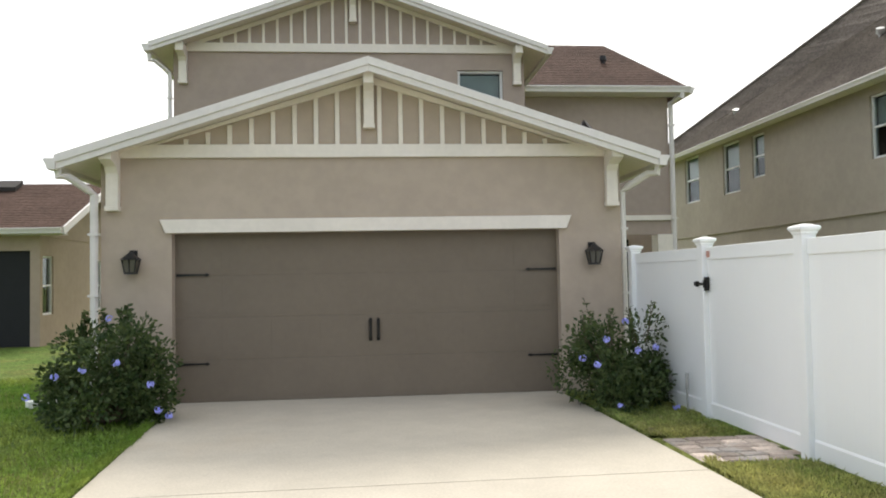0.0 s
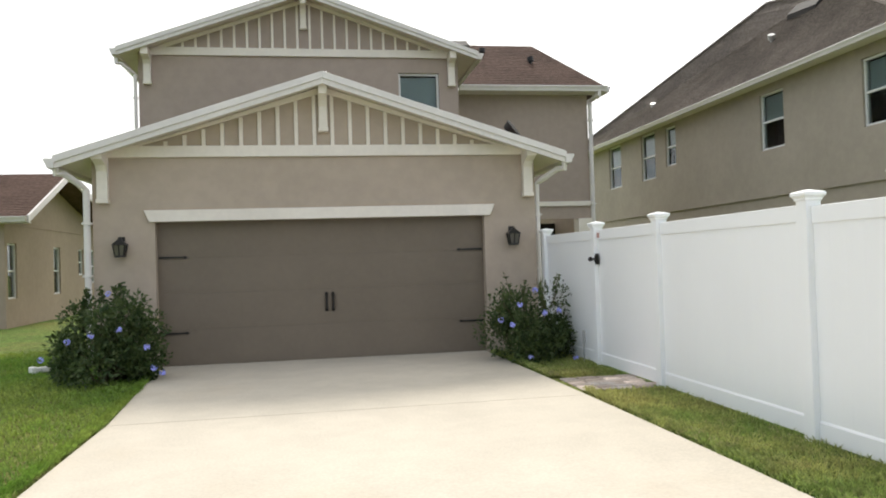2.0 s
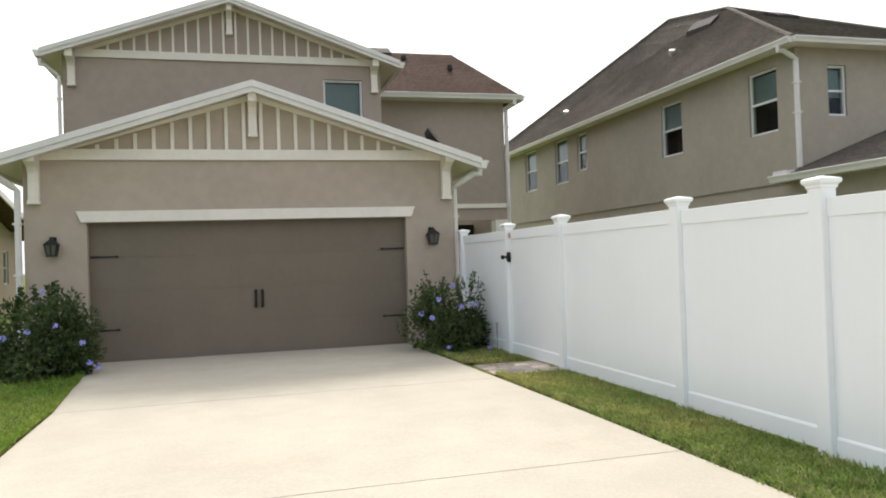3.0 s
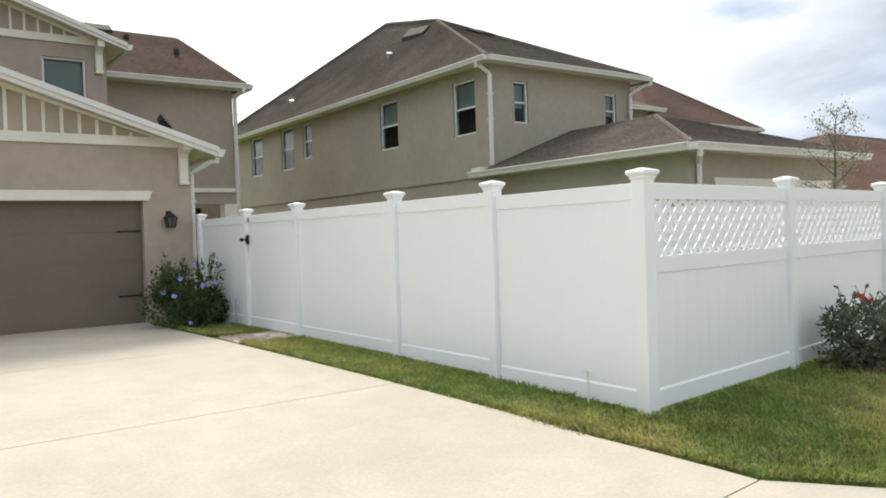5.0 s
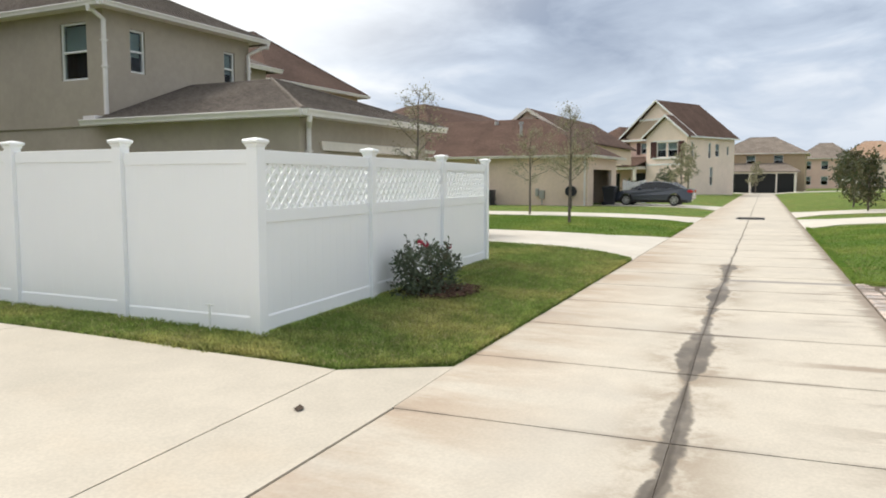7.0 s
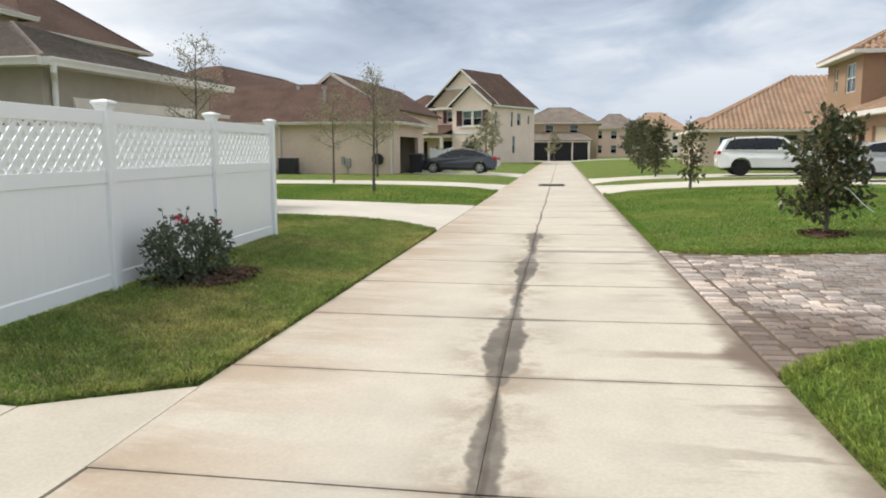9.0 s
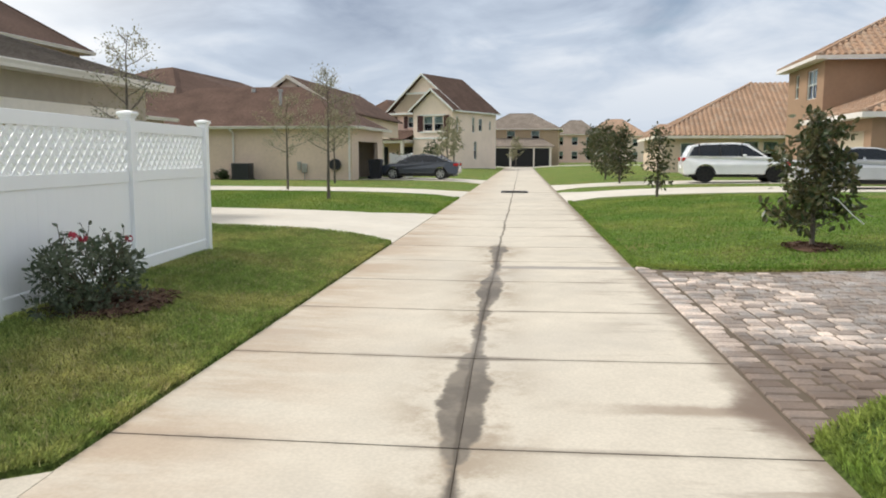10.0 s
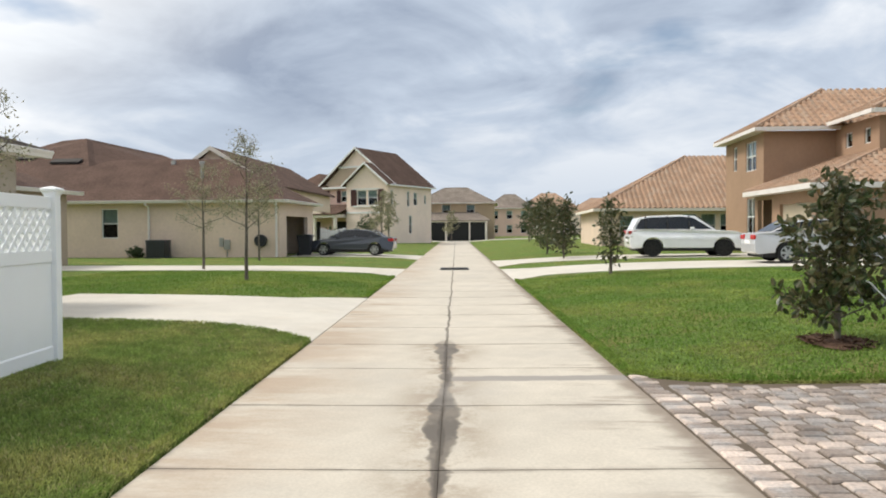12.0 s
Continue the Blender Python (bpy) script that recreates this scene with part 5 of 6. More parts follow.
def fence_panel(x0, y0, x1, y1, lattice=False, gate=False):
    """A panel between two post centres: rails, tongue-and-groove boards, and lattice on top where asked."""
    ln = math.hypot(x1 - x0, y1 - y0) - 0.127
    turn = math.degrees(math.atan2(y1 - y0, x1 - x0))
    k = 0.0635 / (ln + 0.127)
    z0, z1 = height(x0, y0), height(x1, y1)
    z = min(z0, z1) + 0.02
    p = holder("gate" if gate else "panel", pose(x0 + (x1 - x0) * k, y0 + (y1 - y0) * k, z, 0, 0, turn))
    if gate:
        tagged(p, "white vinyl fence gate with a black latch", "gate")
    else:
        p.parent = fence
    g = 0.015 if gate else 0.0
    t = 0.022
    MB().box(g, -t, 0.01, ln - g, t, 0.15).prism([(-t, 0.15), (t, 0.15), (0.012, 0.165), (-0.012, 0.165)], "x", g, ln - g).part("rail", M_VINYL, p, 0.004)
    top = 1.76
    MB().box(g, -t, top - 0.13, ln - g, t, top).part("rail", M_VINYL, p, 0.004)
    board_top = top - 0.13
    if lattice:
        lo = 1.19
        MB().box(g, -t, lo - 0.13, ln - g, t, lo).part("rail", M_VINYL, p, 0.004)
        board_top = lo - 0.13
        hh = top - 0.13 - lo
        for sgn, yy in ((1, -0.006), (-1, 0.006)):
            lat = MB()
            s = -hh
            while s < ln:
                w = 0.042
                pts = []
                # One slat at 45 degrees, clipped to the opening.
                for d0, zz in ((s, lo), (s + w * 1.414, lo), (s + w * 1.414 + hh, lo + hh), (s + hh, lo + hh)):
                    pts.append((d0, zz))
                def clip(poly, lim, keep_low):
                    out = []
                    for i in range(len(poly)):
                        a, c = poly[i], poly[(i + 1) % len(poly)]
                        ia, ic = (a[0] <= lim) == keep_low, (c[0] <= lim) == keep_low
                        if ia:
                            out.append(a)
                        if ia != ic:
                            f = (lim - a[0]) / (c[0] - a[0])
                            out.append((lim, a[1] + (c[1] - a[1]) * f))
                    return out
                poly = clip(clip(pts, ln, True), 0.0, False)
                if sgn < 0:
                    poly = [(ln - q, zz) for q, zz in poly]
                if len(poly) > 2:
                    lat.prism(poly, "y", yy - 0.005, yy + 0.005)
                s += 0.15
            lat.part("lattice", M_VINYL, p)
    n = max(1, round((ln - 2 * g) / 0.17))
    bw = (ln - 2 * g) / n
    for i in range(n):
        MB().box(g + i * bw + 0.0002, -0.011, 0.15, g + (i + 1) * bw - 0.0002, 0.011, board_top).part("board", M_VINYL, p, 0.0006)
    MB().box(g, -0.006, 0.14, ln - g, 0.006, board_top + 0.01).part("core", M_VINYL, p)
    if gate:
        l = MB().box(0.02, 0.022, 1.30, 0.06, 0.05, 1.44).box(0.0, -0.06, 1.34, 0.05, -0.022, 1.42).tube([(0.03, -0.05, 1.38), (-0.14, -0.07, 1.38)], 0.018, 6).box(-0.12, -0.09, 1.35, -0.09, -0.03, 1.41).box(-0.18, -0.08, 1.36, -0.14, -0.05, 1.40).box(0.0, -0.05, 1.31, 0.07, -0.022, 1.45)
        l.part("latch", M_BLACK, p)
        MB().box(0.02, -0.026, 1.655, 0.10, -0.022, 1.72).part("sticker", plain("sticker_red", (0.5, 0.25, 0.2)), p)
    return p


FX, FS = 3.62, 0.11
side = [9.93, 8.07, 6.2, 3.65, 1.92, 0.13]
sx_ = [3.51] + [FX] * 5
for x, y in zip(sx_, side):
    fence_post(x, y, 0)
for i in range(5):
    # Panels run from the garage towards the alley, so that the outer side is the one with the latch.
    fence_panel(sx_[i], side[i], sx_[i + 1], side[i + 1], gate=(i == 1))
front = [(x, 0.13 + FS * (x - FX)) for x in (3.62, 6.1, 8.7, 11.04)]
for x, y in front[1:]:
    fence_post(x, y, math.degrees(math.atan(FS)))
for (xa, ya), (xb, yb) in zip(front, front[1:]):
    fence_panel(xa, ya, xb, yb, lattice=True)
# The fence goes back along the far side of the yard.
back = [front[3], (10.98, 3.3), (10.92, 5.7), (10.86, 8.1), (10.80, 10.5), (10.75, 12.9)]
for x, y in back[1:]:
    fence_post(x, y, 1.5)
for (xa, ya), (xb, yb) in zip(back, back[1:]):
    fence_panel(xa, ya, xb, yb)

# ---- driveways beyond, paver pad and paver drive ----
drive2 = holder("driveway", label="pale concrete driveway of the grey house", category="driveway", kind="structure")
paving([al(13.5, 0.01), (14.15, -0.35), (14.4, 0.5), (14.4, 5.3), (19.1, 5.3), (19.1, 0.6), al(20.2, 0.01)], M_CONC_FAR, "slab", drive2)
drive3 = holder("driveway", label="pale concrete driveway of the brown-roofed house", category="driveway", kind="structure")
paving([al(28.4, 0.01), al(29.2, 0.9), (28.6, 14.0), (32.4, 14.0), al(32.6, 0.9), al(33.2, 0.01)], M_CONC_FAR, "slab", drive3)
drive4 = holder("driveway", label="pale concrete driveway under the grey saloon", category="driveway", kind="structure")
paving([al(42.8, 0.01), al(43.6, 0.9), (43.2, 7.65), (48.2, 7.65), al(48.4, 0.9), al(49.2, 0.01)], M_CONC_FAR, "slab", drive4)
drive5 = holder("driveway", label="pale concrete driveway across the alley", category="driveway", kind="structure")
paving([al(26.2, -3.73), al(27.2, -4.8), (27.4, -22.0), (32.2, -22.0), al(31.6, -4.8), al(32.8, -3.73)], M_CONC_FAR, "slab", drive5)
drive6 = holder("driveway", label="pale concrete driveway under the white car", category="driveway", kind="structure")
paving([al(34.8, -3.73), al(35.8, -4.8), (35.0, -16.0), (39.6, -16.0), al(39.8, -4.8), al(41.0, -3.73)], M_CONC_FAR, "slab", drive6)
cross = holder("road", label="pale concrete cross lane at the alley's end", category="road", kind="structure")
paving([al(104, 30), al(104, -60), al(110, -60), al(110, 30)], M_CONC_FAR, "slab", cross, 0.03)
grate = holder("drain_grate", pose(33.4, -1.95, 0.0, 0, 0, 3.6), label="dark iron drain grate set in the alley", category="drain grate")
gr = MB().box(-0.75, -0.56, 0.0, 0.75, -0.48, 0.03).box(-0.75, 0.48, 0.0, 0.75, 0.56, 0.03)
for k in range(12):
    gr.box(-0.72 + k * 0.128, -0.48, 0.002, -0.66 + k * 0.128, 0.48, 0.028)
gr.part("bars", M_BLACK, grate)
# No real hollow: a near-black plate paints the shade between the bars.
MB().box(-0.74, -0.5, -0.01, 0.74, 0.5, 0.018).part("pit_shade", M_DARK, grate)


# ---- pavers ----
def paver_mesh(l, w, h=0.06):
    c = 0.012
    b = MB()
    x, y = l / 2 - 0.004, w / 2 - 0.004
    b.add([(sx * x, sy * y, -h) for sx, sy in ((-1, -1), (1, -1), (1, 1), (-1, 1))] + [(sx * x, sy * y, -c) for sx, sy in ((-1, -1), (1, -1), (1, 1), (-1, 1))] + [(sx * (x - c), sy * (y - c), 0) for sx, sy in ((-1, -1), (1, -1), (1, 1), (-1, 1))],
          [(i, (i + 1) % 4, 4 + (i + 1) % 4, 4 + i) for i in range(4)] + [(4 + i, 4 + (i + 1) % 4, 8 + (i + 1) % 4, 8 + i) for i in range(4)] + [(8, 9, 10, 11)])
    return b


PAVE = {l: paver_mesh(l, 0.15).mesh("paver", M_PAVER) for l in (0.11, 0.15, 0.20, 0.24, 0.30)}
rp = random.Random(4)
pad = holder("paver_pad", label="grey and tan concrete pavers before the gate", category="paving", kind="structure")
MB().slab([(2.74, 6.22, 0.178), (3.56, 6.22, 0.18), (3.56, 7.2, 0.184), (2.74, 7.2, 0.182)], 0.05).part("joint_bed", M_JOINT, pad)
for r in range(6):
    x = 2.74
    while x < 3.5:
        l = rp.choice((0.20, 0.24, 0.30))
        y = 6.31 + r * 0.153
        ob = new("paver", PAVE[l])
        ob.parent = pad
        ob.matrix_local = pose(x + l / 2, y, height(x, y) + 0.012 + rp.uniform(-0.003, 0.003), rp.uniform(-0.6, 0.6), rp.uniform(-0.6, 0.6), 0)
        x += l
apron = holder("paver_driveway", label="worn grey and brown paver driveway across the alley", category="driveway", kind="structure")
V0 = -ALLEY_W - 0.02
PU1 = 10.95


def near_edge(v):
    return 4.5 + 1.0 * (1 - math.exp((v - V0) / 0.8))


def far_edge(v):
    return 10.95 - 1.4 * (1 - math.exp((v - V0) / 1.0))


bedp = MB()
q = [V0 + 0.03, V0 - 0.5, V0 - 1.0, V0 - 2, V0 - 3.5, V0 - 6, V0 - 9.5]
rows = [[(*al(near_edge(v), v), 0), (*al(far_edge(v), v), 0)] for v in q]
bv_ = [(x, y, height(x, y) + 0.004) for r in rows for x, y, _ in r]
bedp.add(bv_, [(2 * i, 2 * i + 1, 2 * i + 3, 2 * i + 2) for i in range(len(q) - 1)])
bedp.part("joint_bed", M_JOINT, apron)
rest = MB()
count = 0


def lay(u, v, l, turn):
    """One paver, its length along v (turn 90) or along u (turn 0)."""
    global count
    x, y = al(u, v)
    z = height(x, y) + 0.014 + rp.uniform(-0.004, 0.004)
    m = pose(x, y, z, rp.uniform(-0.8, 0.8), rp.uniform(-0.8, 0.8), math.degrees(ALLEY_TURN) + turn + rp.uniform(-1, 1))
    if v > V0 - 1.35 and count < 300:
        count += 1
        ob = new("paver", PAVE[l])
        ob.parent = apron
        ob.matrix_local = m
    else:
        src = PAVE[l]
        rest.add([m @ p.co for p in src.vertices], [tuple(f.vertices) for f in src.polygons])


u = near_edge(V0) + 0.1
while u < PU1:
    lay(u, V0 - 0.125, 0.24, 90)
    u += 0.152
u = 4.6
while u < PU1:
    v = V0 - 0.25
    while v > V0 - 9.0:
        l = rp.choice((0.11, 0.15, 0.15, 0.20, 0.20, 0.24))
        if near_edge(v - l) + 0.08 < u < far_edge(v - l) - 0.06:
            lay(u, v - l / 2, l, 90)
        v -= l
    u += 0.152
tagged(rest.part("pavers_beyond", M_PAVER, apron, fix=False), kind="stuff")


# ---- plants ----
def leaf_cloud(rng, n, where, size, b, long_=1.7, droop=0.3):
    """n pointed leaves; where() gives a place and its outward way."""
    for _ in range(n):
        p, out = where()
        d = (Vector(out) + Vector((rng.gauss(0, 0.6), rng.gauss(0, 0.6), rng.gauss(0, 0.6) - droop * 0.3))).normalized()
        s = d.cross(Vector((rng.gauss(0, 1), rng.gauss(0, 1), rng.gauss(0, 1)))).normalized()
        k = size * rng.uniform(0.65, 1.3)
        nrm = d.cross(s) * k * 0.12
        e1, e2 = d * k * long_ * 0.35 + nrm, d * k * long_ * 0.72 + nrm
        b.add([p, p + e1 + s * k * 0.40, p + e2 + s * k * 0.34, p + d * k * long_, p + e2 - s * k * 0.34, p + e1 - s * k * 0.40], [(0, 1, 2, 3), (0, 3, 4, 5)])


def shrub(name, x, y, rx, ry, h, label, leafmat, n, size, seed, flowers=(), spikes=0, flowermat=None, lean=0.0):
    """A bush: stems from the ground, a lumpy leaf mass with gaps, and flower heads."""
    rng = random.Random(seed)
    z = height(x, y)
    s = holder(name, pose(x, y, z), label=label, category="bush")
    lumps = []
    for i in range(34):
        a, r = rng.uniform(0, 2 * math.pi), math.sqrt(rng.random()) * 0.72
        hz = h * rng.uniform(0.10, 0.97 - 0.45 * r * r)
        lumps.append((Vector((rx * r * math.cos(a), ry * r * math.sin(a), hz)), rng.uniform(0.16, 0.30) * min(rx, ry, h) * 1.25))
    st = MB()
    tips = []
    for c, r in lumps:
        base = Vector((rng.uniform(-0.12, 0.12), rng.uniform(-0.12, 0.12), -0.03))
        mid = base.lerp(c, 0.5) + Vector((0, 0, 0.06))
        st.tube([base, mid, c], [0.012, 0.008, 0.004], 4)
    for i in range(spikes):
        a = rng.uniform(0, 2 * math.pi)
        base = Vector((rx * 0.5 * math.cos(a), ry * 0.5 * math.sin(a), h * 0.72))
        tip = base + Vector((rng.uniform(-0.15, 0.15), rng.uniform(-0.15, 0.15), h * rng.uniform(0.25, 0.52)))
        st.tube([base, tip], [0.006, 0.003], 4)
        tips.append((base, tip))
    st.part("stems", M_STALK, s)
    lv = MB()

    def where():
        if tips and rng.random() < 0.05:
            p, q_ = rng.choice(tips)
            return p.lerp(q_, rng.random()), Vector((rng.gauss(0, 1), rng.gauss(0, 1), 0.4))
        c, r = rng.choice(lumps)
        d = Vector((rng.gauss(0, 1), rng.gauss(0, 1), rng.gauss(0, 1))).normalized()
        p = c + d * r * rng.uniform(0.45, 1.15)
        p.z = max(p.z, 0.02)
        return p, d + Vector((0, 0, 0.25))
    leaf_cloud(rng, n, where, size, lv)
    lv.part("leaves", leafmat, s, fix=False)
    for fx, fy, fz in flowers:
        f = MB()
        for k in range(14):
            d = Vector((rng.gauss(0, 1), rng.gauss(0, 1), rng.gauss(0, 0.8))).normalized() * 0.036
            c = Vector((fx, fy, fz)) + d
            o = d.orthogonal().normalized() * 0.02
            o2 = d.cross(o).normalized() * 0.02
            f.add([c - o, c - o2, c + o, c + o2], [(0, 1, 2, 3)])
        tagged(f.part("flower", flowermat, s, fix=False), kind="stuff")
    return s


shrub("flowering_shrub", -2.74, 8.95, 0.74, 0.72, 1.06, "green plumbago bush with pale blue flowers by the garage", M_LEAF_SHRUB, 11000, 0.034, 11,
      [(-0.28, -0.66, 0.60), (0.0, -0.7, 0.66), (0.30, -0.62, 0.72), (0.60, -0.5, 0.48), (0.76, -0.4, 0.14), (-0.70, -0.3, 0.36), (0.05, -0.05, 1.14), (0.68, -0.5, 0.22)], 4, M_PURPLE)
shrub("flowering_shrub", 2.93, 8.98, 0.72, 0.75, 1.02, "green plumbago bush with blue flowers beside the fence", M_LEAF_SHRUB, 9000, 0.032, 12,
      [(-0.30, -0.62, 0.82), (-0.55, -0.55, 0.62), (-0.42, -0.66, 0.56), (-0.05, -0.5, 1.0), (0.02, -0.68, 0.70), (-0.2, -0.72, 0.12), (0.25, -0.6, 0.72), (0.45, -0.62, 0.08)], 14, M_PURPLE)
shrub("rose_bush", 6.95, 0.0, 0.92, 0.42, 0.64, "grey-green rose bush with red blooms at the fence", M_LEAF_ROSE, 2500, 0.034, 17,
      [(-0.45, -0.1, 0.72), (-0.38, -0.14, 0.69), (0.42, -0.08, 0.6)], 16, M_REDFLOWER)


def mulch_bed(x, y, r, n, seed, label):
    """A low bed of bark chips."""
    rng = random.Random(seed)
    z = height(x, y)
    bed_ = holder("mulch_bed", pose(x, y, z), label=label, category="mulch")
    b = MB()
    ring = [(r * (1 + 0.12 * math.sin(3 * a)) * math.cos(a), r * 0.7 * (1 + 0.1 * math.cos(2 * a)) * math.sin(a), 0.0) for a in (2 * math.pi * i / 20 for i in range(20))]
    b.add([(0, 0, 0.05)] + [(p[0] * 0.7, p[1] * 0.7, 0.045) for p in ring] + ring,
          [(0, 1 + i, 1 + (i + 1) % 20) for i in range(20)] + [(1 + i, 21 + i, 21 + (i + 1) % 20, 1 + (i + 1) % 20) for i in range(20)])
    for _ in range(n):
        a, q_ = rng.uniform(0, 6.28), math.sqrt(rng.random()) * r
        m = pose(q_ * math.cos(a), q_ * 0.72 * math.sin(a), 0.05 * (1 - q_ / r) + 0.022, rng.uniform(-25, 25), rng.uniform(-25, 25), rng.uniform(0, 360))
        l, w = rng.uniform(0.03, 0.07), rng.uniform(0.008, 0.018)
        b.add([m @ Vector(p) for p in ((-l, -w, 0), (l, -w, 0), (l, w, 0.006), (-l, w, 0.006), (0, 0, -0.012))], [(0, 1, 2, 3), (0, 4, 1), (2, 4, 3)])
    tagged(b.part("bark_chips", M_MULCH, bed_), kind="stuff")


mulch_bed(7.08, -0.06, 0.78, 420, 5, "dark red bark mulch under the rose bush")
mulch_bed(12.3, -7.75, 0.54, 160, 6, "brown bark mulch round the young magnolia")


def tree(name, x, y, h, crown_lo, spread, leafmat, n, size, seed, label, lean=0.0, trunk=0.05, limbs=14, category="tree", belly=0.0, loose=0.0):
    """A young tree: tapered trunk, rising limbs with twigs, leaves in loose clumps along them."""
    rng = random.Random(seed)
    t = holder(name, pose(x, y, height(x, y) - 0.02), label=label, category=category)
    b = MB()
    pts = [Vector((lean * k * k + rng.uniform(-0.03, 0.03) * k, rng.uniform(-0.04, 0.04) * k, h * k)) for k in (0, 0.15, 0.3, 0.45, 0.6, 0.75, 0.9, 1.0)]
    b.tube(pts, [trunk * (1.25 - 1.1 * k) for k in (0, 0.15, 0.3, 0.45, 0.6, 0.75, 0.9, 1.0)], 7)
    spots = []
    for i in range(limbs):
        k = crown_lo + (0.97 - crown_lo) * (i + rng.random()) / limbs
        j = min(int(k * 7), 6)
        p = pts[j].lerp(pts[j + 1], k * 7 - j)
        a = i * 2.4 + rng.uniform(-0.4, 0.4)
        rel = (k - crown_lo) / (1 - crown_lo)
        reach = spread * (1.0 - 0.8 * rel ** 1.6) * (1.0 - belly * (1.0 - min(1.0, rel * 3.0))) * rng.uniform(0.7, 1.1)
        tip = p + Vector((math.cos(a) * reach, math.sin(a) * reach, reach * rng.uniform(0.35, 0.9)))
        mid = p.lerp(tip, 0.5) + Vector((0, 0, -0.06 * reach))
        b.tube([p, mid, tip], [trunk * 0.38 * (1.2 - k), trunk * 0.22, trunk * 0.07], 5)
        for _ in range(4):
            s0 = p.lerp(tip, rng.uniform(0.3, 0.95))
            e_ = s0 + Vector((rng.gauss(0, 1), rng.gauss(0, 1), rng.gauss(0.5, 0.7))) * reach * 0.28
            b.tube([s0, e_], [trunk * 0.10, trunk * 0.04], 4)
            spots.append((s0, e_))
        spots.append((mid, tip))
    spots.append((pts[6], pts[7]))
    b.part("trunk", M_BARK, t)
    lv = MB()
    share = [(q_ - p).length for p, q_ in spots]

    def where():
        p, q_ = rng.choices(spots, share)[0]
        c = p.lerp(q_, rng.uniform(0.2, 1.05))
        d = Vector((rng.gauss(0, 1), rng.gauss(0, 1), rng.gauss(0.2, 1))).normalized()
        return c + d * (size * rng.uniform(0.2, 1.5) + abs(rng.gauss(0, loose))), d
    leaf_cloud(rng, n, where, size, lv)
    lv.part("leaves", leafmat, t, fix=False)
    return t


mag = tree("magnolia_tree", 12.27, -7.75, 1.86, 0.07, 0.78, M_LEAF_MAG, 1900, 0.068, 21, "young magnolia with glossy dark green leaves on lawn", 0.05, 0.032, 26, belly=0.42, loose=0.03)
rib = MB().tube([(-0.25, 0.05, 0.86), (-0.34, -0.2, 0.74), (-0.32, -0.42, 0.52), (-0.28, -0.58, 0.40)], 0.009, 5)
rb_ = rib.part("ribbon", M_RIBBON, mag)
tree("oak_sapling", 24.1, 3.28, 4.0, 0.32, 1.15, M_LEAF_OAK, 2300, 0.034, 22, "slender young oak with sparse grey-green leaves", 0.05, 0.045, 18, loose=0.12)
tree("oak_sapling", 29.8, 6.8, 3.5, 0.34, 1.25, M_LEAF_OAK, 2300, 0.036, 23, "slender young oak with sparse grey-green leaves", -0.05, 0.045, 17, loose=0.12)
tree("oak_sapling", 37.6, 7.3, 3.5, 0.36, 1.1, M_LEAF_OAK, 1700, 0.04, 24, "slender young oak with sparse grey-green leaves", 0.05, 0.045, 15, loose=0.12)
tree("oak_sapling", 13.95, 3.95, 3.6, 0.24, 0.9, M_LEAF_OAK, 1500, 0.032, 25, "young oak with thin crown behind the fence", 0.2, 0.045, 18, loose=0.1)
for x, y, h, s, sd in ((26.1, -7.05, 2.2, 0.5, 31), (38.2, -6.6, 2.5, 0.85, 32), (44.5, -6.2, 2.9, 1.1, 33), (56.0, -6.4, 2.9, 1.2, 34)):
    thin = sd == 31
    tree("magnolia_tree", x, y, h, 0.08, s, M_LEAF_MAG, 650 if thin else 1300, 0.075 if thin else 0.10, sd, "young magnolia with dark leaves by the alley", 0.0, 0.04, 20 if thin else 26, belly=0.3, loose=0.05 if thin else 0.12)
for x, y, h, s, sd in ((70.0, 6.8, 4.6, 1.4, 35), (78, 7.4, 5.0, 1.5, 36), (84.0, -6.5, 4.2, 1.4, 37), (92, -7, 3.6, 1.3, 38), (107.0, 3.2, 4.0, 1.3, 39)):
    tree("young_tree", x, y, h, 0.2, s, M_LEAF_OAK if sd in (35, 36, 39) else M_LEAF_HEDGE, 700, 0.13, sd, "small leafy tree beside a far house", 0.0, 0.06, 16)
shrub("bush", 41.3, 15.0, 0.6, 0.4, 0.6, "low green bush at the cream house wall", M_LEAF_HEDGE, 500, 0.08, 41)
shrub("bush", 83.0, 10.5, 1.6, 1.2, 3.0, "tall dark bush at the house corner", M_LEAF_HEDGE, 900, 0.16, 42)
shrub("bush", 82.0, 14.0, 1.2, 1.2, 1.6, "green bush before the porch", M_LEAF_HEDGE, 500, 0.14, 43)


# ---- lawn blades ----
def in_poly(x, y, poly):
    c = False
    for i in range(len(poly)):
        (x1, y1), (x2, y2) = poly[i], poly[i - 1]
        if (y1 > y) != (y2 > y) and x < (x2 - x1) * (y - y1) / (y2 - y1) + x1:
            c = not c
    return c


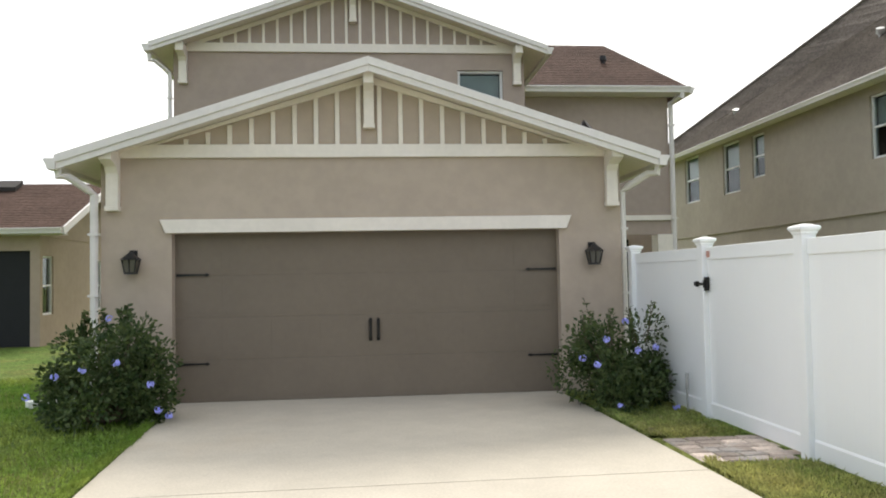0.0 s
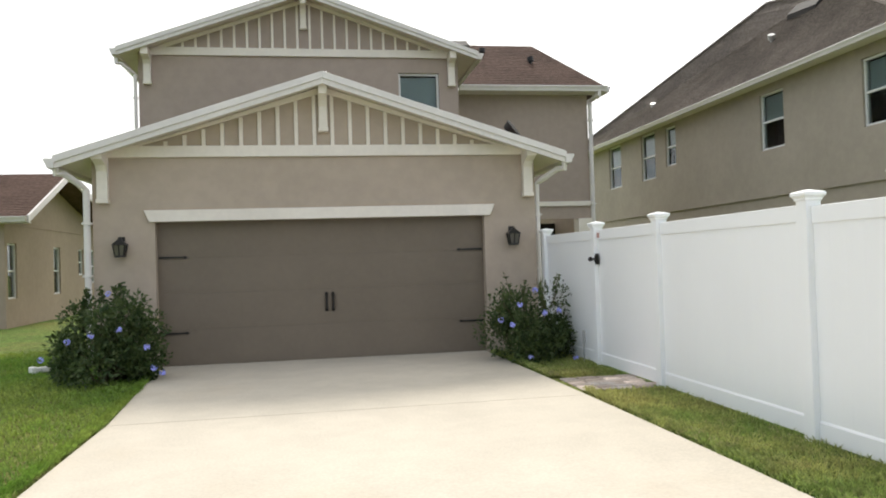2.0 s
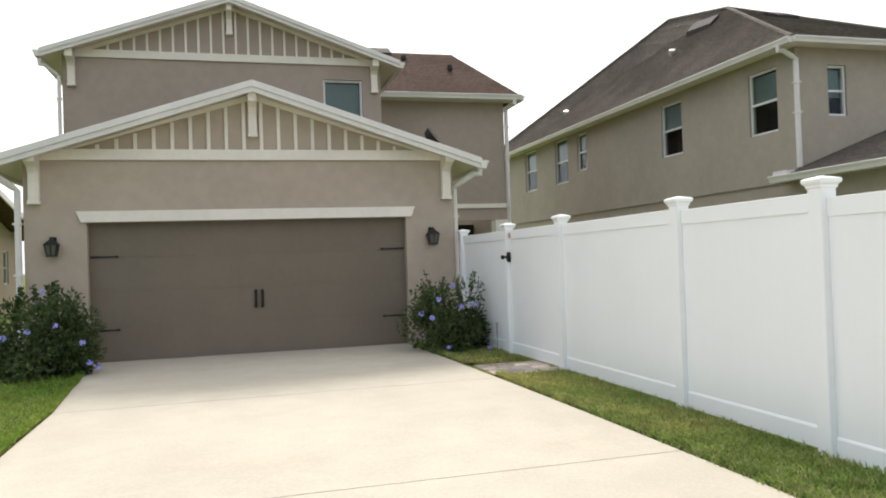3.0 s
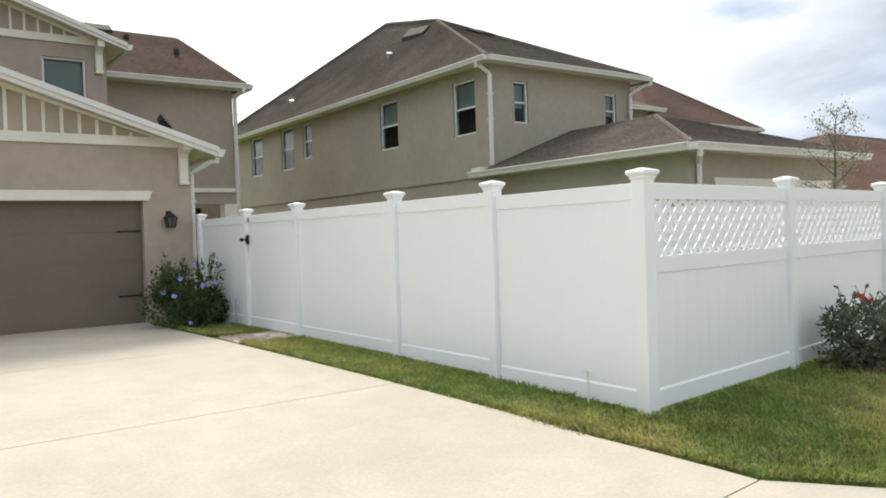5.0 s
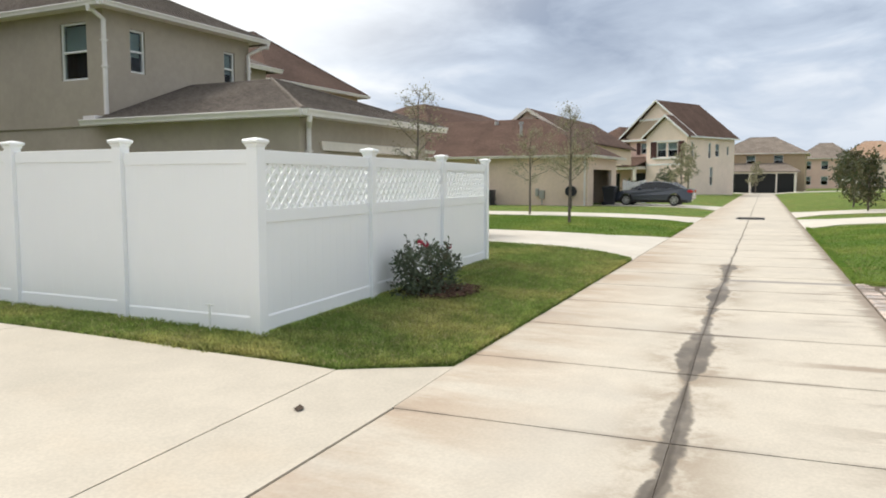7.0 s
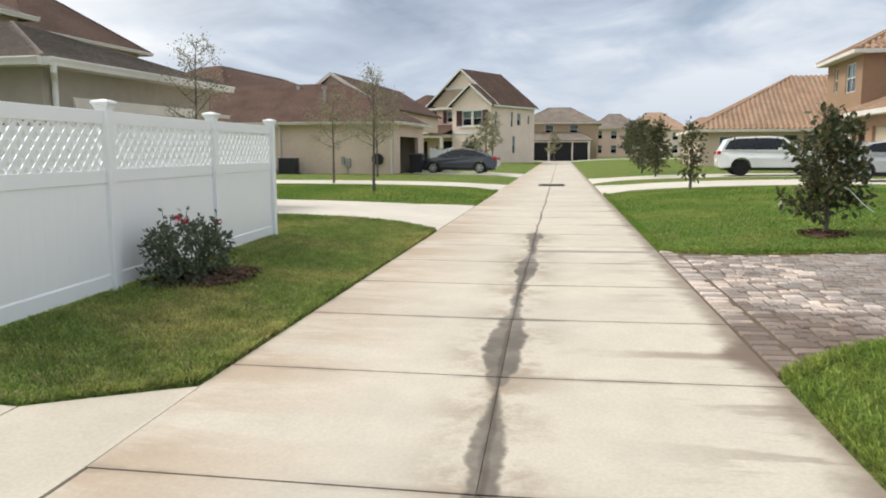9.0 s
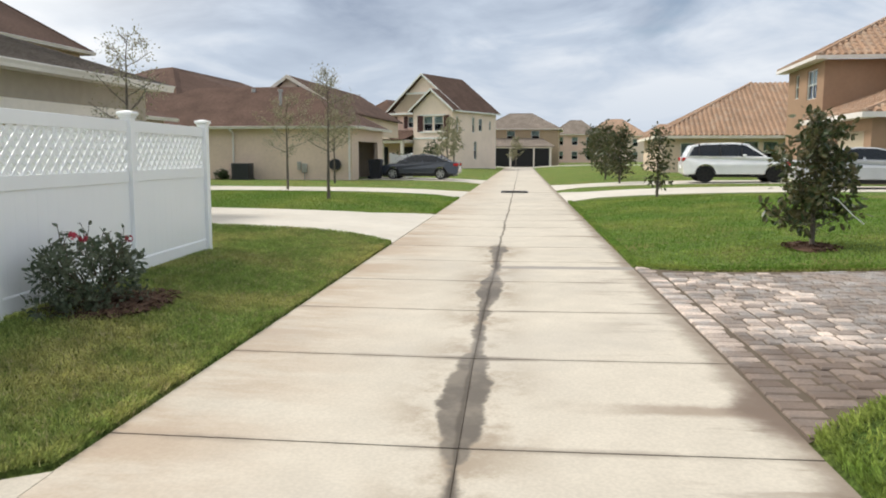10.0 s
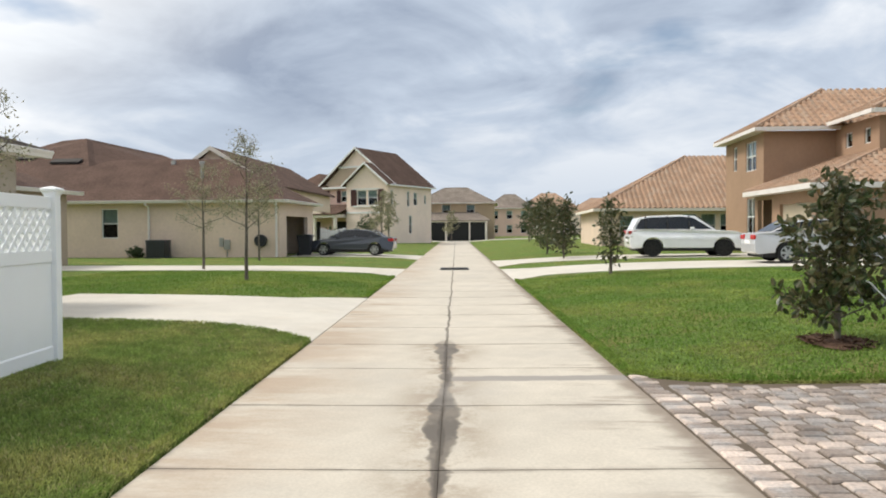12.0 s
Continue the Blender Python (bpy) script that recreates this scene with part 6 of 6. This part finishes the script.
def blades(poly, per_m2, tall, rng, out, far=None):
    xs_, ys_ = [p[0] for p in poly], [p[1] for p in poly]
    n = int((max(xs_) - min(xs_)) * (max(ys_) - min(ys_)) * per_m2)
    vs, fs = out
    for _ in range(n):
        x, y = rng.uniform(min(xs_), max(xs_)), rng.uniform(min(ys_), max(ys_))
        if not in_poly(x, y, poly):
            continue
        z = height(x, y) - 0.004
        a = rng.uniform(0, 6.283)
        k = tall * rng.uniform(0.5, 1.25)
        w = 0.0035 + 0.0025 * rng.random()
        w *= 1.0 if per_m2 > 900 else 1.8
        ca, sa = math.cos(a), math.sin(a)
        bend = k * rng.uniform(0.2, 0.9)
        i = len(vs)
        vs += [(x - sa * w, y + ca * w, z), (x + sa * w, y - ca * w, z), (x + ca * bend * 0.4 + sa * w * 0.7, y + sa * bend * 0.4 - ca * w * 0.7, z + k * 0.65), (x + ca * bend, y + sa * bend, z + k)]
        fs += [(i, i + 1, i + 2), (i, i + 2, i + 3)]


rg_ = random.Random(9)
front_lawn = [(3.0, -1.16), (2.86, 0.0), (2.80, 0.2), (3.62, 0.1), (11.05, 0.93), (11.2, 3.0), (14.36, 3.0), (14.36, 0.5), (14.1, -0.35), al(13.45, 0.02), al(3.8, 0.02)]
strip = [(2.77, 0.0), (2.70, 6.15), (3.58, 6.15), (3.58, 0.0)]
patch = [(2.66, 7.25), (2.58, 10.0), (3.56, 9.9), (3.56, 7.25)]
left_lawn = [(-2.02, 1.0), (-2.1, 8.0), (-2.35, 10.0), (-3.2, 10.0), (-3.2, 13.4), (-7.5, 13.4), (-7.5, 4.0), (-4.0, 1.0)]
right_lawn = [al(11.0, -3.78), al(10.6, -4.1), al(10.2, -4.6), al(9.9, -5.3), al(9.66, -6.3), al(9.6, -12), al(26, -12), al(26, -3.78)]
corner_lawn = [al(4.45, -3.78), al(near_edge(-4.3), -4.3), al(near_edge(-5), -5), al(near_edge(-7), -7), al(2.0, -7), al(1.0, -3.78)]
far_strip = [(19.15, 0.7), (19.15, 9.0), (28.5, 9.0), al(29.0, 1.0), al(28.2, 0.03), al(20.6, 0.03)]
for polys, per, tall, name in (((front_lawn,), 2300, 0.055, "lawn_grass"), ((strip, patch), 2400, 0.055, "strip_grass"), ((left_lawn,), 900, 0.055, "side_grass"), ((corner_lawn,), 1500, 0.06, "corner_grass"), ((right_lawn, far_strip), 420, 0.042, "far_grass")):
    out = ([], [])
    for poly in polys:
        blades(poly, per, tall, rg_, out)
    me = bpy.data.meshes.new(name)
    me.from_pydata(out[0], [], out[1])
    me.materials.append(M_BLADE_LUSH if name in ("far_grass", "side_grass", "corner_grass") else M_BLADE)
    ob = new(name, me)
    ob.parent = ground
    tagged(ob, kind="stuff")


def lawn_edge(name, pts, rng, tall=0.065, per_m=420):
    """The cut edge of a lawn beside paving: a low dark bank with overhanging blades."""
    soil, out = MB(), ([], [])
    for (xa, ya), (xb, yb) in zip(pts, pts[1:]):
        ln = math.hypot(xb - xa, yb - ya)
        nx, ny = -(yb - ya) / ln, (xb - xa) / ln
        n = max(1, int(ln / 0.25))
        for i in range(n):
            q0, q1 = i / n, (i + 1) / n
            row = []
            for q_ in (q0, q1):
                x, y = xa + (xb - xa) * q_, ya + (yb - ya) * q_
                z = height(x, y)
                w = 0.012 * math.sin(x * 9 + y * 7)
                row += [(x + nx * w, y + ny * w, z - 0.02), (x + nx * (w + 0.012), y + ny * (w + 0.012), z + 0.022), (x + nx * 0.10, y + ny * 0.10, z + 0.024), (x + nx * 0.2, y + ny * 0.2, z - 0.005)]
            soil.add(row, [(0, 1, 5, 4), (1, 2, 6, 5), (2, 3, 7, 6)])
        for _ in range(int(ln * per_m)):
            q_, side_ = rng.random(), rng.uniform(0.0, 0.12)
            x, y = xa + (xb - xa) * q_ + nx * side_, ya + (yb - ya) * q_ + ny * side_
            z = height(x, y) + 0.025
            k = tall * rng.uniform(0.5, 1.1)
            a = math.atan2(-ny, -nx) + rng.gauss(0, 1.1)
            ca, sa, w, bend = math.cos(a), math.sin(a), rng.uniform(0.003, 0.006), k * rng.uniform(0.2, 0.8)
            i = len(out[0])
            out[0].extend([(x - sa * w, y + ca * w, z), (x + sa * w, y - ca * w, z), (x + ca * bend * 0.4 + sa * w * 0.7, y + sa * bend * 0.4 - ca * w * 0.7, z + k * 0.6), (x + ca * bend, y + sa * bend, z + k * 0.85)])
            out[1].extend([(i, i + 1, i + 2), (i, i + 2, i + 3)])
    soil.part(name + "_bank", M_GRASS, ground, fix=False)
    me = bpy.data.meshes.new(name)
    me.from_pydata(out[0], [], out[1])
    me.materials.append(M_BLADE if name in ("front_edge", "strip_edge", "patch_edge") else M_BLADE_LUSH)
    ob = new(name, me)
    ob.parent = ground
    tagged(ob, kind="stuff")


# Each line runs with its lawn on the left.
lawn_edge("front_edge", [al(3.75, 0.02), al(8.0, 0.02), al(13.5, 0.02), (14.12, -0.35), (14.36, 0.5), (14.36, 3.0)], rg_)
lawn_edge("strip_edge", [(DR - 0.02, 6.2), (DR + 0.05, 2.36), (DR + 0.12, 0.0), (2.99, -1.19), al(3.75, 0.02)], rg_)
lawn_edge("patch_edge", [(2.58, 9.9), (2.66, 7.22)], rg_)
lawn_edge("side_edge", [(DL + 0.0, 0.5), (DL, 5.9), (-2.2, 9.2)], rg_)
lawn_edge("right_edge", [al(26.0, -3.74), al(10.98, -3.74), *[al(far_edge(v) + 0.02, v) for v in (-4.0, -4.3, -4.7, -5.3, -6.2, -9.0)]], rg_, 0.07, 300)
lawn_edge("corner_edge", [al(near_edge(-7.0) - 0.02, -7.0), al(near_edge(-5.0) - 0.02, -5.0), al(near_edge(-4.3) - 0.02, -4.3), al(4.48, -3.74), al(0.5, -3.74)], rg_, 0.07)
lawn_edge("drive_edge", [al(20.3, 0.02), al(28.2, 0.02)], rg_, 0.06, 200)

# ---- cars ----
def car(name, m, label, paint, low, cabin, length, width, wheel_x, wheel_r, sill, rim=M_RIM, tail=None):
    """A car from its side outline. low: body outline (x, z) with the nose at +x; cabin: greenhouse outline; the sides lean in above the waist."""
    c = holder(name, m, label=label, category="car")
    hw = width / 2

    def shell(outline, lean_from, lean, inner, matn, mat, bev):
        b = MB()
        n = len(outline)
        def half(x, z):
            k = hw - inner - max(0.0, z - lean_from) * lean
            nose = max(0.0, abs(x) - length * 0.36) / (length * 0.14)
            return k - 0.14 * nose ** 2
        vs = [(x, half(x, z), z) for x, z in outline] + [(x, -half(x, z), z) for x, z in outline]
        b.add(vs, [tuple(range(n)), tuple(range(n, 2 * n))[::-1]] + [(i, n + i, n + (i + 1) % n, (i + 1) % n) for i in range(n)])
        return b.part(matn, mat, c, bev)
    pm = Mat(name + "_paint", paint, 0.22, 0.5).vary(2, 0.95, 1.03)
    pm.p.inputs["Coat Weight"].default_value = 0.6
    paintm = pm.done()
    # Wheel arches are cut as steps in the lower outline.
    arch = []
    for wx in sorted(wheel_x, reverse=True):
        r = wheel_r + 0.06
        arch += [(wx + r * math.cos(a), wheel_r + r * math.sin(a)) for a in (math.pi * k / 10 for k in range(0, 11)) if wheel_r + r * math.sin(a) > sill]
    nose_x = max(p[0] for p in low)
    shell(low + [(nose_x - 0.12, sill)] + arch + [(min(p[0] for p in low) + 0.12, sill)], 0.75, 0.16, 0.0, "body", paintm, 0.035)
    shell(cabin, 0.75, 0.34, 0.05, "cabin", paintm, 0.04)
    zlo = min(p[1] for p in cabin)
    zhi = max(p[1] for p in cabin)
    cx = sum(p[0] for p in cabin) / len(cabin)
    win = [(cx + (x - cx) * 0.90, zlo + (z - zlo) * 0.80 + 0.055) for x, z in cabin]
    shell(win, 0.75, 0.34, 0.04, "side_windows", M_CARGLASS, 0.0)
    xs_top = [x for x, z in cabin if z > zhi - 0.12]
    for xb, xt in ((min(p[0] for p in cabin), min(xs_top)), (max(p[0] for p in cabin), max(xs_top))):
        s = 1 if xb > cx else -1
        wb, wt = hw - 0.05 - 0.16, hw - 0.05 - (zhi - 0.75) * 0.34 - 0.06
        o = 0.012 * s
        p0, p1 = Vector((xb, 0, zlo + 0.05)).lerp(Vector((xt, 0, zhi)), 0.08), Vector((xb, 0, zlo + 0.05)).lerp(Vector((xt, 0, zhi)), 0.85)
        ends = MB().add([(p0.x + o, -wb, p0.z), (p0.x + o, wb, p0.z), (p1.x + o, wt, p1.z + 0.03), (p1.x + o, -wt, p1.z + 0.03)], [(0, 1, 2, 3)])
        ends.part("windscreen" if s > 0 else "rear_window", M_CARGLASS, c)
    for px in (cx - 0.05, cx + 0.85, cx - 0.95):
        for sgn in (-1, 1):
            y0, y1 = (hw - 0.035 - (zlo - 0.75) * 0.34) * sgn, (hw - 0.035 - (zhi - 0.75) * 0.34) * sgn
            pillars = MB().add([(px - 0.04, y0, zlo), (px + 0.04, y0, zlo), (px + 0.03, y1, zhi - 0.05), (px - 0.03, y1, zhi - 0.05)], [(0, 1, 2, 3)])
            pillars.part("pillar", paintm if rim is M_RIM else M_BLACK, c)
    for wx in wheel_x:
        for sgn in (-1, 1):
            w = holder("wheel", pose(wx, sgn * (hw - 0.11), wheel_r, 90 if sgn < 0 else -90, 0, 0))
            w.parent = c
            w.matrix_local = pose(wx, sgn * (hw - 0.11), wheel_r, 90 if sgn < 0 else -90, 0, 0)
            MB().tube([(0, 0, -0.11), (0, 0, -0.10), (0, 0, 0.09), (0, 0, 0.11)], [wheel_r - 0.03, wheel_r, wheel_r, wheel_r - 0.03], 24).part("tyre", M_TYRE, w)
            r = MB().tube([(0, 0, 0.09), (0, 0, 0.112)], wheel_r * 0.20, 12)
            for k in range(6):
                a = k * math.pi / 3
                r.add([(math.cos(a + q_) * rr, math.sin(a + q_) * rr, 0.118) for rr, q_ in ((0.05, -0.8), (0.05, 0.8), (wheel_r * 0.66, 0.2), (wheel_r * 0.66, -0.2))], [(0, 1, 2, 3)])
            ring = [(wheel_r * q_ * math.cos(a), wheel_r * q_ * math.sin(a), 0.117) for q_ in (0.62, 0.70) for a in (2 * math.pi * i / 24 for i in range(24))]
            r.add(ring, [(i, (i + 1) % 24, 24 + (i + 1) % 24, 24 + i) for i in range(24)])
            r.part("rim", rim, w)
    tx = min(p[0] for p in low)
    tz = tail or 0.85
    for sgn in (-1, 1):
        MB().box(tx - 0.01, sgn * (hw - 0.36) - 0.2, tz - 0.08, tx + 0.32, sgn * (hw - 0.36) + 0.235, tz + 0.08).part("tail_lamp", M_RED, c, 0.03)
        MB().box(cx + 0.85, sgn * (hw - 0.02) - 0.08, zlo + 0.02, cx + 1.0, sgn * (hw - 0.02) + 0.12, zlo + 0.15).part("mirror", paintm, c, 0.03)
    MB().box(-length * 0.45, -hw + 0.1, sill - 0.1, length * 0.45, hw - 0.1, sill + 0.12).part("underside", M_BLACK, c)
    MB().box(tx - 0.015, -0.26, 0.62, tx + 0.05, 0.26, 0.75).part("number_plate", M_RIBBON, c)
    return c


SAL_LOW = [(-2.42, 0.35), (-2.44, 0.62), (-2.40, 0.98), (-1.75, 1.02), (0.9, 0.96), (1.7, 0.90), (2.25, 0.76), (2.42, 0.55), (2.40, 0.32)]
SAL_CAB = [(-1.95, 1.00), (-1.15, 1.36), (-0.5, 1.45), (0.15, 1.43), (0.55, 1.32), (1.25, 0.95)]
SUV_LOW = [(-2.38, 0.42), (-2.41, 0.75), (-2.36, 1.12), (-1.9, 1.16), (1.0, 1.12), (1.95, 1.06), (2.30, 0.95), (2.40, 0.62), (2.36, 0.42)]
SUV_CAB = [(-2.30, 1.12), (-2.05, 1.62), (-1.6, 1.72), (-0.2, 1.76), (0.35, 1.70), (1.20, 1.10)]
car("sedan", pose(45.7, 4.6, height(45.7, 4.6) + 0.015, 0, 0, 90), "dark blue-grey saloon parked before an open garage", (0.055, 0.062, 0.078), SAL_LOW, SAL_CAB, 4.85, 1.82, (-1.42, 1.42), 0.33, 0.28)
car("suv", pose(36.9, -11.6, height(36.9, -11.6) + 0.015, 0, 0, -90), "white sport-utility car with black wheels on a driveway", (0.88, 0.88, 0.88), SUV_LOW, SUV_CAB, 4.8, 1.94, (-1.46, 1.46), 0.37, 0.34, M_BLACK, 1.02)
car("sedan", pose(30.0, -14.6, height(30.0, -14.6) + 0.015, 0, 0, -90), "silver saloon parked on a concrete driveway", (0.52, 0.53, 0.55), SAL_LOW, SAL_CAB, 4.85, 1.82, (-1.42, 1.42), 0.33, 0.28)

# ---- small things ----
wg = holder("yard_gate", pose(50.2, 0, 0), label="short white vinyl gate panels beside the open garage", category="gate")
for k in range(8):
    y = 5.9 + k * 0.2
    zt = 1.55 + 0.18 * abs(k - 3.5) / 3.5
    MB().box(-0.02, y + 0.006, height(50.2, 6.5), 0.02, y + 0.194, zt).part("board", M_VINYL, wg, 0.006)
MB().box(0.02, 5.9, 0.5, 0.06, 7.5, 0.6).part("rail", M_VINYL, wg)
MB().box(0.02, 5.9, 1.2, 0.06, 7.5, 1.3).part("rail", M_VINYL, wg)
bin_ = holder("wheelie_bin", pose(44.3, 6.9, height(44.3, 6.9)), label="dark wheeled rubbish bin outside the garage", category="bin")
MB().add([(sx * 0.26, sy * 0.28, 0.05) for sx, sy in ((-1, -1), (1, -1), (1, 1), (-1, 1))] + [(sx * 0.34, sy * 0.36, 1.05) for sx, sy in ((-1, -1), (1, -1), (1, 1), (-1, 1))], [(0, 3, 2, 1), (4, 5, 6, 7), (0, 1, 5, 4), (1, 2, 6, 5), (2, 3, 7, 6), (3, 0, 4, 7)]).part("bin_body", M_BIN, bin_, 0.03)
MB().prism([(-0.42, 1.05), (0.40, 1.05), (0.36, 1.12), (-0.2, 1.18), (-0.42, 1.12)], "x", -0.37, 0.37).part("lid", M_BIN, bin_, 0.02)
MB().tube([(-0.3, 0.3, 0.12), (0.3, 0.3, 0.12)], 0.12, 14).part("wheels", M_TYRE, bin_)
ac = holder("air_conditioner", pose(41.3, 13.8, height(41.3, 13.8)), label="dark grey outdoor air conditioner by the wall", category="air conditioner")
a_ = MB().box(-0.42, -0.55, 0.0, 0.42, 0.55, 0.08).box(-0.40, -0.5, 0.85, 0.40, 0.5, 0.92)
for k in range(11):
    a_.box(-0.40, -0.5, 0.10 + k * 0.07, 0.40, 0.5, 0.14 + k * 0.07)
a_.box(-0.36, -0.46, 0.08, 0.36, 0.46, 0.85)
a_.part("casing", plain("ac_grey", (0.045, 0.05, 0.058)), ac)
meter = holder("electric_meter", pose(41.98, 10.4, 0.6), label="grey meter box on the cream wall", category="meter box")
MB().box(-0.12, -0.15, 0.0, 0.0, 0.15, 0.5).box(-0.1, 0.2, 0.15, 0.0, 0.4, 0.6).tube([(-0.05, 0, -0.5), (-0.05, 0, 0)], 0.03, 6).part("box", M_METAL, meter, 0.01)
reel = holder("hose_reel", pose(41.95, 8.6, 1.05), label="round dark hose reel on the cream wall", category="hose reel")
MB().tube([(0.05, 0, 0), (-0.2, 0, 0)], 0.32, 18).tube([(-0.2, 0, 0), (-0.24, 0, 0)], 0.12, 12).part("reel", M_BIN, reel)
ends_ = holder("downspout_extension", pose(-3.74, 10.48, height(-3.7, 10.3) + 0.06, 0, 0, 218), label="short white plastic drain pipe on the lawn", category="drain pipe")
MB().box(0.0, -0.05, -0.04, 0.42, 0.05, 0.03).box(0.37, -0.065, -0.05, 0.45, 0.065, 0.045).part("pipe", M_STAKE, ends_, 0.012)
spr = holder("sprinkler_riser", pose(3.50, 8.35, height(3.5, 8.3)), label="thin pipe riser standing at the fence", category="sprinkler")
MB().tube([(0, 0, -0.05), (0, 0, 0.42)], 0.012, 6).tube([(0, 0, 0.26), (0, 0, 0.44)], 0.02, 6).part("riser", M_METAL, spr)
spr2 = holder("sprinkler_riser", pose(3.53, 0.67, height(3.5, 0.67)), label="white sprinkler riser standing at the fence foot", category="sprinkler")
MB().tube([(0, 0, -0.05), (0, 0, 0.27)], 0.011, 6).tube([(0, -0.05, 0.26), (0, 0.05, 0.26)], 0.008, 6).part("riser", M_STAKE, spr2)
leaf_ = holder("dry_leaf", pose(2.0, -1.54, height(2.0, -1.54) + 0.02, 0, 0, 30), label="curled brown leaf on the driveway", category="leaf")
MB().add([(-0.07, 0, 0.0), (-0.02, 0.035, 0.008), (0.05, 0.02, 0.0), (0.075, 0, 0.008), (0.04, -0.03, 0.0), (-0.02, -0.03, 0.007), (0, 0, -0.003)], [(6, 0, 1), (6, 1, 2), (6, 2, 3), (6, 3, 4), (6, 4, 5), (6, 5, 0)]).part("blade", plain("dead_leaf", (0.05, 0.03, 0.016), 0.8), leaf_)
